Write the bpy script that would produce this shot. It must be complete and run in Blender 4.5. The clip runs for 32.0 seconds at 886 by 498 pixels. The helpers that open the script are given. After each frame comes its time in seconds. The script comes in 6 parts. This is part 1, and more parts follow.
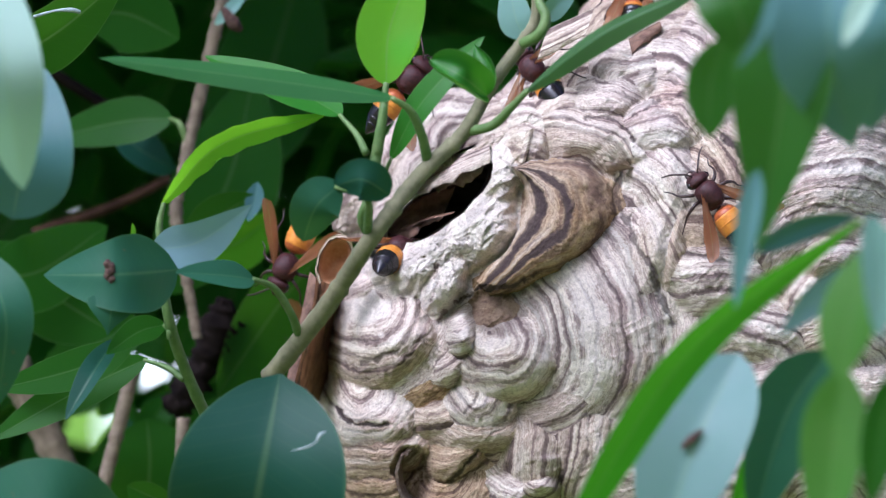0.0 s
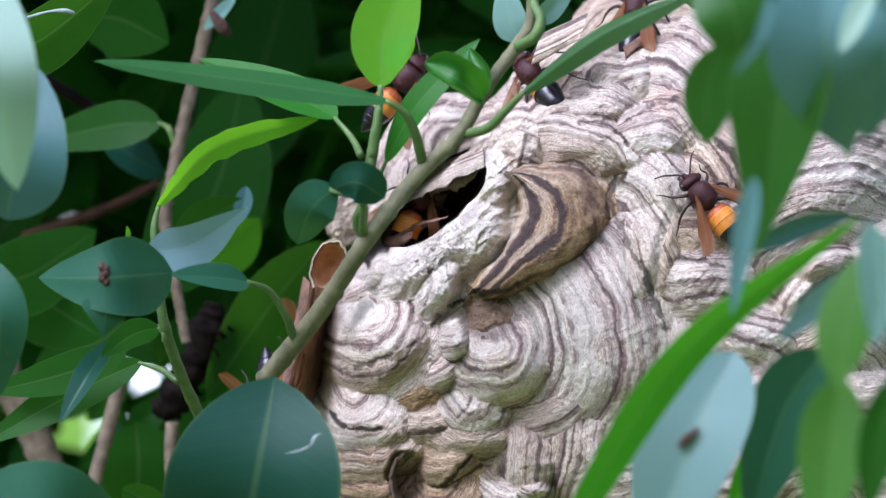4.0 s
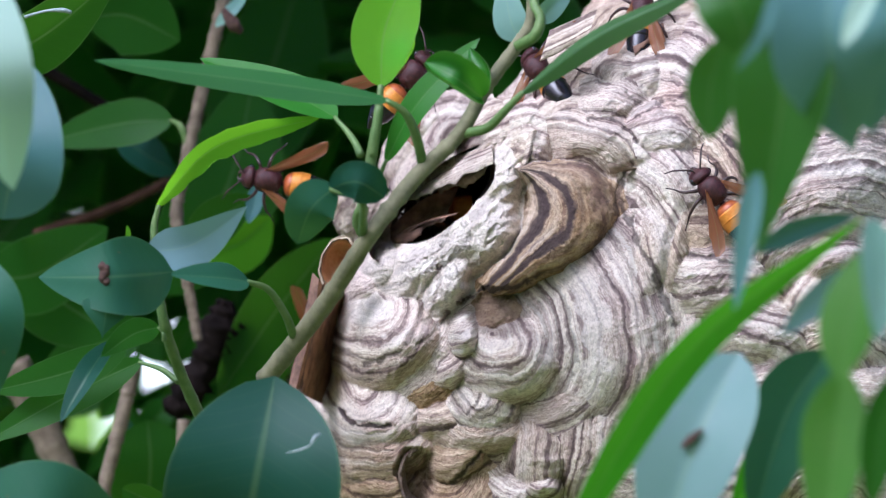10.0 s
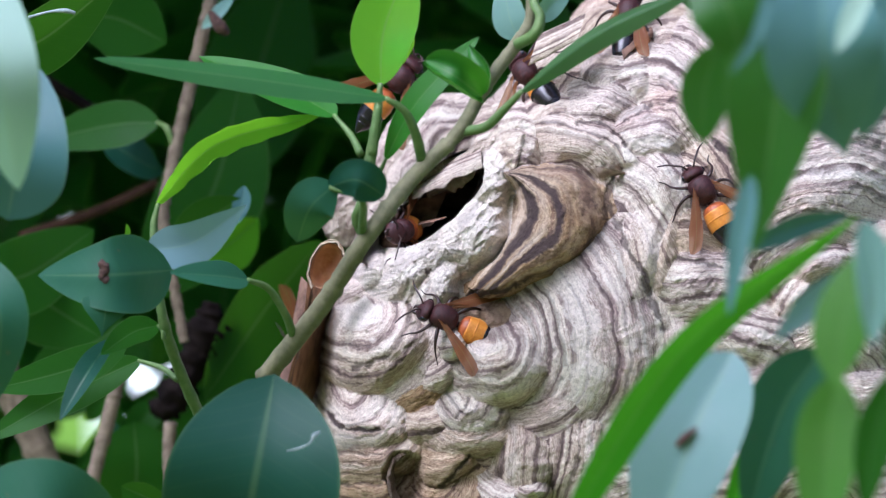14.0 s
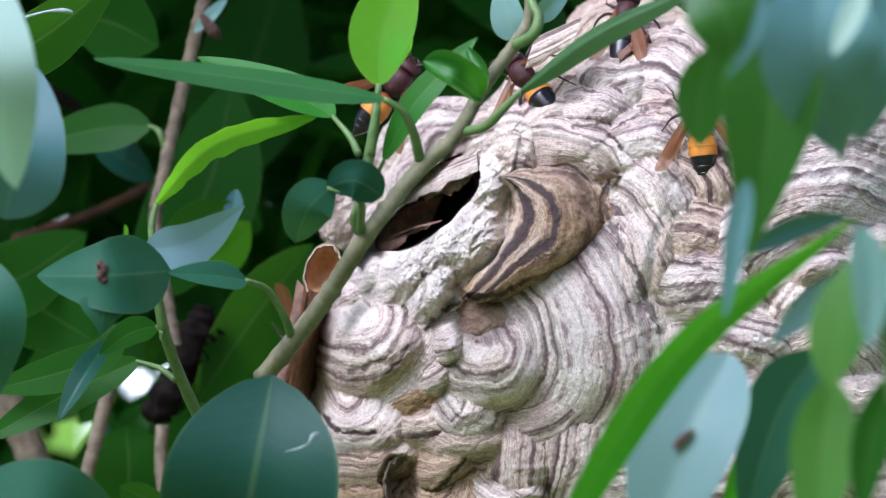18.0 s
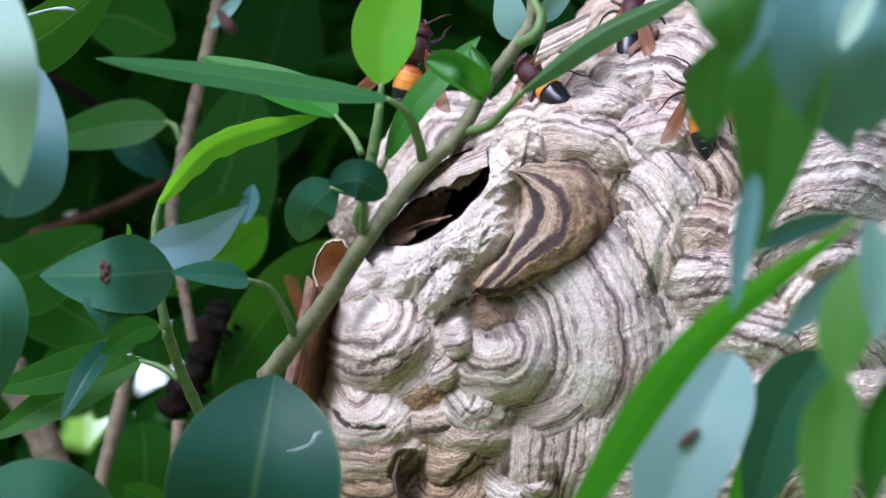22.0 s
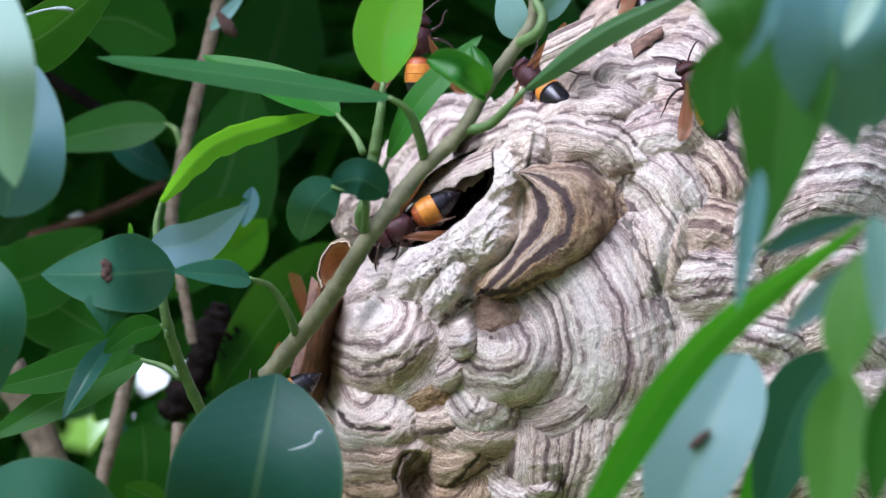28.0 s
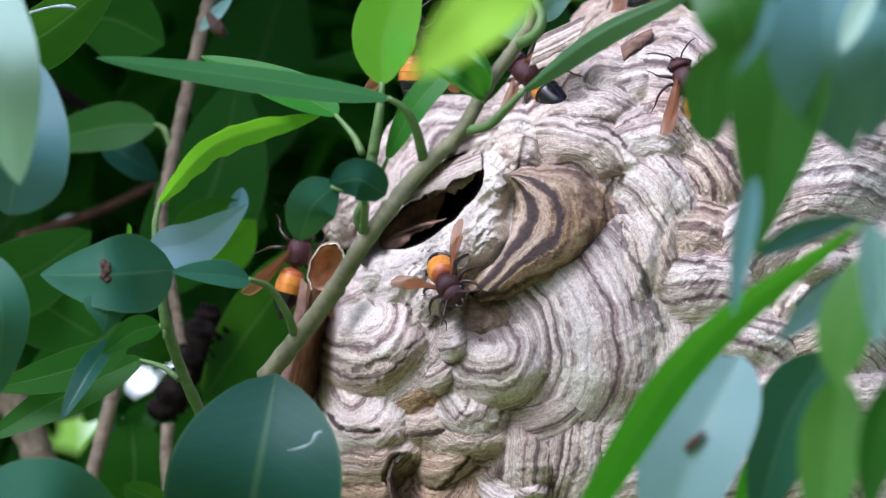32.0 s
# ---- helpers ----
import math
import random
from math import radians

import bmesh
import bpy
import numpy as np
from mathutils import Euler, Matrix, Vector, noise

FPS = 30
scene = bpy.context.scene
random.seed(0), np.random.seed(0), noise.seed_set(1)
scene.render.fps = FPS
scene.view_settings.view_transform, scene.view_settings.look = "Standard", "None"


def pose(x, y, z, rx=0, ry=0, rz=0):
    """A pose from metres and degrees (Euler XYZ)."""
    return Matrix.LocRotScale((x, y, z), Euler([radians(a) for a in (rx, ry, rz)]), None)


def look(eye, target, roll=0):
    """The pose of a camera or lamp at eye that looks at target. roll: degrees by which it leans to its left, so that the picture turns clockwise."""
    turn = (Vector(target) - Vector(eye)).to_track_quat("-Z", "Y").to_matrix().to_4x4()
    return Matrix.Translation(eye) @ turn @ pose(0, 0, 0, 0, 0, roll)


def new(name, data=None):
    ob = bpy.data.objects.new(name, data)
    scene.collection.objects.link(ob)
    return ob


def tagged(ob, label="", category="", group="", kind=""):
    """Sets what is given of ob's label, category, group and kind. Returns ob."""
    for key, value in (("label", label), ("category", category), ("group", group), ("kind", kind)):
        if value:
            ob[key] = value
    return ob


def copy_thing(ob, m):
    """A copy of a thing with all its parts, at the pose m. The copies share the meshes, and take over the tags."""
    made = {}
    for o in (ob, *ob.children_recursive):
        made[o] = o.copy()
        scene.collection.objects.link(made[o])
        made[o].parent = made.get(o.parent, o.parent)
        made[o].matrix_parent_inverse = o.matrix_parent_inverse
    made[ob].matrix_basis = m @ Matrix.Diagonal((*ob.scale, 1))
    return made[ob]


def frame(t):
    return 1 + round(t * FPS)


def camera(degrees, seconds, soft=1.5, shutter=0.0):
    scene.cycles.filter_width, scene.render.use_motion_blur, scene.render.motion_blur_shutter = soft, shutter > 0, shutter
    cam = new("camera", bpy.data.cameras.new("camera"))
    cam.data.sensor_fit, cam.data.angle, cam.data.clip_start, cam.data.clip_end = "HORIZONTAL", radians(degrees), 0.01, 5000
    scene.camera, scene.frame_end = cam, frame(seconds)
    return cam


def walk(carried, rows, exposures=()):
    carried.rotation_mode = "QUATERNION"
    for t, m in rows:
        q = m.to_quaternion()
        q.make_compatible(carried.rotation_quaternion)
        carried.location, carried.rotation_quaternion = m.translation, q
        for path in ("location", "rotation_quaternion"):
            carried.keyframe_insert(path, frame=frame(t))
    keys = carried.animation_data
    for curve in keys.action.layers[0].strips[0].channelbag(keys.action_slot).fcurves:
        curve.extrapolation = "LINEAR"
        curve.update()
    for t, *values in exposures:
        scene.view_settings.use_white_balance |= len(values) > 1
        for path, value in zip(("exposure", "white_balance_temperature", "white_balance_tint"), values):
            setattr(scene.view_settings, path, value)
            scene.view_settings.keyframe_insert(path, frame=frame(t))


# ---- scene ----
EXPO = 0.53
SKY, SUN, SUN_ANGLE, SUN_EL, SUN_AZ = 0.145, 1.8, 36.0, 41.0, 216.0

# The place is laid out across the view: u to the right and v down, in steps of about 0.156 mm on
# the plane through the nest, and d metres behind (+) or before (-) that plane.
FOCAL = 784 / math.tan(radians(3.5))
REACH = 2.0
TILT = 15.0
EYE = Vector((0, 0, 1.6))
RIGHT = Vector((1, 0, 0))
UP = Vector((0, -math.sin(radians(TILT)), math.cos(radians(TILT))))
AHEAD = Vector((0, math.cos(radians(TILT)), math.sin(radians(TILT))))
MM = REACH / FOCAL


def spot(u, v, d=0.0):
    """The place at u, v on the view plane, d metres behind the nest's plane."""
    far = REACH + d
    return EYE + AHEAD * far + RIGHT * ((u - 784) / FOCAL * far) + UP * ((441 - v) / FOCAL * far)


def turn(du, dv):
    """The camera's pose when the hand has turned it by du, dv steps."""
    return pose(*EYE, 90 + TILT + math.degrees(dv / FOCAL), 0, math.degrees(du / FOCAL) / math.cos(radians(TILT)))


# seconds, and how far the hand-held picture has drifted across and down
DRIFT = [(0, 0, 0), (0.5, -4, 2), (1, -20, 5), (1.5, -15, 6), (2, -14, 7), (2.5, -29, 12), (3, -26, 11), (3.5, -11, 8), (5.5, -17, 9), (6, -21, 12), (6.5, -15, 11), (7, -12, 12), (7.5, -14, 11), (8, -12, 13), (8.5, 0, 6), (9, -2, 5), (9.5, -17, 11), (10, 5, 2), (10.5, -5, 5), (11, -18, 11), (11.5, -12, 8), (12, -17, 10), (12.5, -22, 13), (13, -19, 11), (13.5, -17, 11), (14, -15, 9), (14.5, -18, 10), (16.5, -16, 11), (17, -12, 11), (17.5, -18, 11), (18, -22, 15), (18.5, -18, 13), (19, -17, 11), (19.5, -16, 11), (20, -20, 10), (20.5, -18, 11), (21, -21, 14), (21.5, -10, 9), (22, -5, 6), (22.5, -8, 9), (23, 4, 5), (23.5, 5, 3), (24, 9, 2), (24.5, 18, -3), (25, 6, 2), (25.5, 2, 3), (27.5, 3, 4), (28, 3, 8), (28.5, 2, 6), (29, 2, 6), (29.5, 1, 8), (30, -1, 8), (30.5, 5, 5), (31, -12, 10), (31.5, -10, 12), (32, -15, 12)]

cam = camera(7.0, 32.0, soft=1.2)
walk(cam, [(t, turn(a, b)) for t, a, b in DRIFT], [(t, EXPO + e, 5005, 20.4) for t, e in ((0, 0), (14, 0), (17, 0.05), (21, 0.03), (24, 0.07), (26, 0.05), (28, 0), (32, -0.02))])
cam.data.dof.use_dof, cam.data.dof.focus_distance, cam.data.dof.aperture_fstop = True, 1.985, 17.0


def drift_at(t):
    """The drift at t seconds, between its rows."""
    times = [r[0] for r in DRIFT]
    return np.interp(t, times, [r[1] for r in DRIFT]), np.interp(t, times, [r[2] for r in DRIFT])


# ---- light ----
world = bpy.data.worlds.new("sky")
scene.world = world
world.use_nodes = True
sky = world.node_tree.nodes.new("ShaderNodeTexSky")
sky.sky_type, sky.sun_disc = "NISHITA", False
sky.sun_elevation, sky.sun_rotation = radians(SUN_EL), radians(SUN_AZ)
sky.air_density, sky.dust_density = 0.7, 6.0
world.node_tree.nodes["Background"].inputs[1].default_value = SKY
world.node_tree.links.new(sky.outputs[0], world.node_tree.nodes["Background"].inputs[0])
lamp = bpy.data.lights.new("sun", "SUN")
lamp.energy, lamp.angle, lamp.color = SUN, radians(SUN_ANGLE), (1.0, 0.96, 0.9)
sun = new("sun", lamp)
# the sun's azimuth is counted from north (+y) towards the east (+x)
sun_way = Vector((math.sin(radians(SUN_AZ)) * math.cos(radians(SUN_EL)), math.cos(radians(SUN_AZ)) * math.cos(radians(SUN_EL)), math.sin(radians(SUN_EL))))
sun.matrix_world = look(sun_way * 10, (0, 0, 0))


# ---- materials ----
def material(name, rough=0.6):
    m = bpy.data.materials.new(name)
    m.use_nodes = True
    b = m.node_tree.nodes["Principled BSDF"]
    b.inputs["Roughness"].default_value = rough
    return m, m.node_tree.nodes, m.node_tree.links, b


def node(nodes, kind, **values):
    n = nodes.new(kind)
    for k, val in values.items():
        n.inputs[k.replace("_", " ")].default_value = val
    return n


def ramp(nodes, stops, mode="LINEAR"):
    n = nodes.new("ShaderNodeValToRGB")
    n.color_ramp.interpolation = mode
    el = n.color_ramp.elements
    while len(el) < len(stops):
        el.new(0.5)
    for e, (p, c) in zip(el, stops):
        e.position, e.color = p, (*c, 1)
    return n


def mixer(nodes, links, fac, a, b, how="MIX"):
    n = nodes.new("ShaderNodeMix")
    n.data_type, n.blend_type = "RGBA", how
    for slot, value in ((0, fac), (6, a), (7, b)):
        if hasattr(value, "is_linked"):
            links.new(value, n.inputs[slot])
        else:
            n.inputs[slot].default_value = value if slot == 0 else (*value, 1)
    return n.outputs[2]


def sums(nodes, links, how, a, b, clamp=False):
    n = nodes.new("ShaderNodeMath")
    n.operation, n.use_clamp = how, clamp
    for slot, value in ((0, a), (1, b)):
        if hasattr(value, "is_linked"):
            links.new(value, n.inputs[slot])
        else:
            n.inputs[slot].default_value = value
    return n.outputs[0]


def bumped(nodes, links, height, bsdf, strength, distance):
    n = nodes.new("ShaderNodeBump")
    n.inputs["Strength"].default_value, n.inputs["Distance"].default_value = strength, distance
    links.new(height, n.inputs["Height"])
    links.new(n.outputs[0], bsdf.inputs["Normal"])


def spread(nodes, links, scale, detail=4, rough=0.6, vec=None):
    n = node(nodes, "ShaderNodeTexNoise", Scale=scale, Detail=detail, Roughness=rough)
    if vec is None:
        vec = nodes.new("ShaderNodeTexCoord").outputs["Object"]
    links.new(vec, n.inputs["Vector"])
    return n.outputs[0]


def paper(name):
    """Chewed-wood paper: strips of cream, grey and brown pulp laid along each scallop's growth."""
    m, nodes, links, b = material(name, 0.92)
    b.inputs["Specular IOR Level"].default_value = 0.12

    def value(key):
        n = nodes.new("ShaderNodeAttribute")
        n.attribute_name = key
        return n.outputs["Fac"]

    band, run, tone, dark = value("band"), value("run"), value("tone"), value("dark")
    wob = spread(nodes, links, 150, 3, 0.6)
    fray = spread(nodes, links, 1500, 4, 0.7)
    blot = spread(nodes, links, 70, 3, 0.5)
    grit = spread(nodes, links, 950, 5, 0.75)
    hue = spread(nodes, links, 38, 3, 0.6)
    # strips: band counts millimetres of growth; the edges are frayed and some strips thin out
    w = sums(nodes, links, "ADD", band, sums(nodes, links, "MULTIPLY", wob, 1.4))
    w = sums(nodes, links, "ADD", w, sums(nodes, links, "MULTIPLY", fray, 1.1))
    strip = node(nodes, "ShaderNodeTexNoise", Scale=0.42, Detail=2.6, Roughness=0.6)
    strip.noise_dimensions = "1D"
    links.new(w, strip.inputs["W"])
    # fibres drawn out along the strips
    place = nodes.new("ShaderNodeCombineXYZ")
    links.new(sums(nodes, links, "MULTIPLY", w, 1.5), place.inputs[0])
    links.new(sums(nodes, links, "MULTIPLY", run, 0.28), place.inputs[1])
    fibre = spread(nodes, links, 1.0, 3, 0.6, place.outputs[0])
    patch = spread(nodes, links, 95, 4, 0.65)
    v = sums(nodes, links, "ADD", strip.outputs[0], sums(nodes, links, "MULTIPLY", sums(nodes, links, "SUBTRACT", patch, 0.5), 0.46))
    v = sums(nodes, links, "ADD", v, sums(nodes, links, "MULTIPLY", sums(nodes, links, "SUBTRACT", fibre, 0.5), 0.22))
    v = sums(nodes, links, "ADD", sums(nodes, links, "MULTIPLY", sums(nodes, links, "SUBTRACT", v, 0.5), 1.45), 0.52)
    pale = ramp(nodes, [(0.0, (0.13, 0.095, 0.085)), (0.20, (0.19, 0.140, 0.126)), (0.33, (0.30, 0.232, 0.205)), (0.43, (0.47, 0.380, 0.325)),
                        (0.52, (0.69, 0.600, 0.500)), (0.60, (0.46, 0.370, 0.312)), (0.68, (0.70, 0.618, 0.52)), (1.0, (0.76, 0.70, 0.605))])
    tan = ramp(nodes, [(0.0, (0.03, 0.018, 0.012)), (0.20, (0.08, 0.046, 0.028)), (0.34, (0.19, 0.115, 0.066)), (0.50, (0.42, 0.29, 0.155)),
                       (0.60, (0.24, 0.145, 0.07)), (0.7, (0.46, 0.32, 0.175)), (1.0, (0.56, 0.43, 0.27))])
    links.new(v, pale.inputs[0])
    links.new(v, tan.inputs[0])
    stain = ramp(nodes, [(0.30, (0.95, 0.87, 0.88)), (0.45, (1.0, 1.0, 1.0)), (0.58, (0.98, 1.0, 0.97)), (0.74, (0.96, 0.94, 0.82))])
    links.new(hue, stain.inputs[0])
    clean = mixer(nodes, links, 1.0, pale.outputs[0], stain.outputs[0], "MULTIPLY")
    t = sums(nodes, links, "ADD", tone, sums(nodes, links, "MULTIPLY", sums(nodes, links, "SUBTRACT", blot, 0.5), 0.55), True)
    col = mixer(nodes, links, t, clean, tan.outputs[0])
    # pale pulp where dark is below nought; above it dark pulp, and shade painted into folds and hollows
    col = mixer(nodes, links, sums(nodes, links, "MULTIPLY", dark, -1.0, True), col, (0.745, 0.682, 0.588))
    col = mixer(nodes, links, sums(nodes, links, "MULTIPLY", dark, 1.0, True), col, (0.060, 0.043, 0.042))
    fib = ramp(nodes, [(0.32, (0.56, 0.53, 0.50)), (0.46, (0.95, 0.94, 0.93)), (0.64, (1.14, 1.14, 1.13))])
    links.new(grit, fib.inputs[0])
    col = mixer(nodes, links, 0.85, col, fib.outputs[0], "MULTIPLY")
    links.new(col, b.inputs["Base Color"])
    lump = spread(nodes, links, 420, 4, 0.65)
    h = sums(nodes, links, "ADD", sums(nodes, links, "MULTIPLY", v, 0.5), sums(nodes, links, "MULTIPLY", grit, 0.55))
    h = sums(nodes, links, "ADD", h, sums(nodes, links, "MULTIPLY", sums(nodes, links, "ADD", lump, fibre), 0.55))
    bumped(nodes, links, h, b, 1.0, 0.00105)
    return m


def leafy(name, face, back, shine=0.32, thin=0.35, glow=(0.25, 0.5, 0.03), spots=0.0, spec=0.28):
    """A leathery leaf: pale midrib, side veins, waxy gloss and some light let through."""
    m, nodes, links, b = material(name, shine)
    b.inputs["Specular IOR Level"].default_value = spec
    al = nodes.new("ShaderNodeAttribute")
    al.attribute_name = "along"
    ac = nodes.new("ShaderNodeAttribute")
    ac.attribute_name = "across"
    side = sums(nodes, links, "ABSOLUTE", ac.outputs["Fac"], 0)
    # side veins slant forward from the midrib
    wave = sums(nodes, links, "SINE", sums(nodes, links, "MULTIPLY", sums(nodes, links, "SUBTRACT", al.outputs["Fac"], sums(nodes, links, "MULTIPLY", side, 0.13)), 82), 0)
    vein = ramp(nodes, [(0.86, (0, 0, 0)), (0.99, (1, 1, 1))])
    links.new(wave, vein.inputs[0])
    rib = ramp(nodes, [(0.015, (1, 1, 1)), (0.06, (0, 0, 0)), (0.955, (0, 0, 0)), (0.985, (0.8, 0.8, 0.8))])
    links.new(side, rib.inputs[0])
    blot = spread(nodes, links, 90, 4, 0.6)
    tint = mixer(nodes, links, blot, face, back)
    col = mixer(nodes, links, sums(nodes, links, "MULTIPLY", vein.outputs[0], 0.012), tint, (0.3, 0.42, 0.14))
    col = mixer(nodes, links, sums(nodes, links, "MULTIPLY", rib.outputs[0], 0.1), col, (0.32, 0.45, 0.16))
    if spots:
        spk = ramp(nodes, [(0.70, (0, 0, 0)), (0.74, (1, 1, 1))])
        links.new(spread(nodes, links, 300, 3, 0.5), spk.inputs[0])
        col = mixer(nodes, links, sums(nodes, links, "MULTIPLY", spk.outputs[0], spots), col, (0.12, 0.09, 0.05))
    links.new(col, b.inputs["Base Color"])
    rg = sums(nodes, links, "ADD", sums(nodes, links, "MULTIPLY", blot, 0.25), shine - 0.1)
    links.new(rg, b.inputs["Roughness"])
    grain = spread(nodes, links, 700, 3, 0.6)
    h = sums(nodes, links, "ADD", sums(nodes, links, "MULTIPLY", grain, 0.3), sums(nodes, links, "MULTIPLY", sums(nodes, links, "ADD", vein.outputs[0], rib.outputs[0]), -0.6))
    bumped(nodes, links, h, b, 0.09, 0.0003)
    tr = nodes.new("ShaderNodeBsdfTranslucent")
    links.new(mixer(nodes, links, sums(nodes, links, "MULTIPLY", rib.outputs[0], 0.4), mixer(nodes, links, blot, glow, [c * 0.8 for c in glow]), (0.4, 0.6, 0.15)), tr.inputs[0])
    mx = nodes.new("ShaderNodeMixShader")
    mx.inputs[0].default_value = thin
    links.new(b.outputs[0], mx.inputs[1])
    links.new(tr.outputs[0], mx.inputs[2])
    links.new(mx.outputs[0], nodes["Material Output"].inputs[0])
    return m


def plain(name, a, c, scale, rough=0.6, bump=0.0, spec=0.5, size=0.0005, coat=0.0):
    """Two mingled colours with grain."""
    m, nodes, links, b = material(name, rough)
    n = spread(nodes, links, scale, 5, 0.65)
    r = ramp(nodes, [(0.32, a), (0.68, c)])
    links.new(n, r.inputs[0])
    links.new(r.outputs[0], b.inputs["Base Color"])
    b.inputs["Specular IOR Level"].default_value = spec
    b.inputs["Coat Weight"].default_value = coat
    if bump:
        bumped(nodes, links, spread(nodes, links, scale * 4, 4, 0.7), b, bump, size)
    return m


M_PAPER = paper("nest_paper")
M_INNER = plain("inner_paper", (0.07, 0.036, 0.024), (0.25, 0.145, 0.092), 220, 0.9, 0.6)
M_RUST = plain("rust_paper", (0.12, 0.050, 0.022), (0.44, 0.22, 0.10), 170, 0.85, 0.5)
M_LEAF = leafy("mature_leaf", (0.011, 0.060, 0.004), (0.022, 0.092, 0.007), 0.44, 0.3, (0.15, 0.45, 0.01), spec=0.13)
M_GLINT = leafy("glinting_leaf", (0.045, 0.105, 0.035), (0.06, 0.13, 0.045), 0.3, 0.25, (0.12, 0.4, 0.03), spec=0.9)
M_SHINY = leafy("shiny_leaf", (0.022, 0.10, 0.016), (0.036, 0.130, 0.026), 0.32, 0.25, (0.12, 0.45, 0.02), spec=0.5)
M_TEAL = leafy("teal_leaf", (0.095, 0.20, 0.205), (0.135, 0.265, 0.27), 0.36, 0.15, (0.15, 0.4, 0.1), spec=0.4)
M_GLOSSY = leafy("glossy_leaf", (0.020, 0.115, 0.008), (0.034, 0.150, 0.014), 0.34, 0.3, (0.15, 0.5, 0.015), spec=0.25)
M_DARK = leafy("dark_leaf", (0.009, 0.046, 0.030), (0.016, 0.064, 0.042), 0.42, 0.1, (0.10, 0.35, 0.03), spec=0.2)
M_GREEN = leafy("fresh_leaf", (0.05, 0.25, 0.002), (0.07, 0.29, 0.005), 0.5, 0.45, (0.18, 0.6, 0.01), spec=0.08)
M_BLUE = leafy("blue_green_leaf", (0.045, 0.115, 0.115), (0.065, 0.150, 0.150), 0.42, 0.15, (0.15, 0.4, 0.1))
M_YOUNG = leafy("young_leaf", (0.09, 0.29, 0.006), (0.13, 0.36, 0.01), 0.45, 0.6, (0.36, 0.85, 0.008), spec=0.12)
# brighter copy of the young leaf, with direct sun put into the colour
M_LIME = leafy("sun_painted_leaf", (0.34, 0.62, 0.04), (0.42, 0.70, 0.07), 0.5, 0.45, (0.7, 0.98, 0.04), spec=0.12)
M_WAXY = leafy("waxy_leaf", (0.018, 0.078, 0.043), (0.034, 0.110, 0.063), 0.40, 0.15, (0.15, 0.4, 0.06), 0.5, spec=0.2)
M_PALE = leafy("pale_leaf", (0.15, 0.27, 0.24), (0.20, 0.34, 0.29), 0.45, 0.25, (0.3, 0.6, 0.2), 0.5)
M_MOSS = leafy("moss_leaf", (0.016, 0.082, 0.006), (0.036, 0.122, 0.014), 0.40, 0.32, (0.2, 0.5, 0.02), spec=0.4)
# the sky's reflection is put into this pale blue base colour
M_SHEEN = leafy("painted_sheen_leaf", (0.18, 0.29, 0.34), (0.23, 0.36, 0.41), 0.38, 0.15, (0.2, 0.5, 0.2), spec=0.45)
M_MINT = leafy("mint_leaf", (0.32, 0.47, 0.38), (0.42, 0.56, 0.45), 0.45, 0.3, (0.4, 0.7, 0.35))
M_OLIVE = leafy("olive_leaf", (0.03, 0.13, 0.008), (0.085, 0.19, 0.03), 0.45, 0.35, (0.3, 0.6, 0.04))
M_ASH = leafy("ash_leaf", (0.155, 0.235, 0.235), (0.13, 0.235, 0.21), 0.45, 0.25, (0.3, 0.6, 0.2))
M_STEM = plain("green_stem", (0.075, 0.15, 0.03), (0.14, 0.21, 0.06), 300, 0.55, 0.3)
M_TWIG = plain("grey_green_bark", (0.10, 0.10, 0.048), (0.23, 0.215, 0.115), 150, 0.75, 0.6)
M_BARK = plain("brown_bark", (0.10, 0.074, 0.046), (0.23, 0.18, 0.12), 240, 0.8, 0.7)
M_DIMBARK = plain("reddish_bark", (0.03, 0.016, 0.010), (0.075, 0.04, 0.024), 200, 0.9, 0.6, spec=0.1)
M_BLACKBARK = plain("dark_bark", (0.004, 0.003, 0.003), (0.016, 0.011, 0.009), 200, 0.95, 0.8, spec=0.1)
M_SOIL = plain("grassy_soil", (0.10, 0.142, 0.022), (0.18, 0.25, 0.045), 4, 0.9, 0.5, size=0.02)
M_RED = plain("maroon_chitin", (0.020, 0.005, 0.006), (0.068, 0.016, 0.015), 1400, 0.5, 0.6, spec=0.35, size=0.0002)
M_RUSTY = plain("rusty_chitin", (0.24, 0.045, 0.012), (0.42, 0.11, 0.02), 700, 0.42, 0.2, size=0.0001)
M_ORANGE = plain("orange_chitin", (0.50, 0.17, 0.015), (0.66, 0.27, 0.03), 600, 0.45, 0.25, spec=0.35, size=0.0001)
M_BLACK = plain("black_chitin", (0.006, 0.005, 0.006), (0.014, 0.010, 0.012), 700, 0.24, 0.15, size=0.0001)
M_LEG = plain("dark_leg", (0.02, 0.010, 0.008), (0.05, 0.02, 0.014), 900, 0.4, 0.2, size=0.0001)
M_WINGS = leafy("amber_wing", (0.22, 0.082, 0.028), (0.30, 0.125, 0.045), 0.3, 0.5, (0.48, 0.21, 0.08))
wing_nodes = M_WINGS.node_tree.nodes
clear = wing_nodes.new("ShaderNodeBsdfTransparent")
film_mix = wing_nodes.new("ShaderNodeMixShader")
film_mix.inputs[0].default_value = 0.28
M_WINGS.node_tree.links.new(wing_nodes["Material Output"].inputs[0].links[0].from_socket, film_mix.inputs[1])
M_WINGS.node_tree.links.new(clear.outputs[0], film_mix.inputs[2])
M_WINGS.node_tree.links.new(film_mix.outputs[0], wing_nodes["Material Output"].inputs[0])
M_TUBE = plain("tube_paper", (0.34, 0.15, 0.065), (0.62, 0.36, 0.19), 150, 0.85, 0.5)
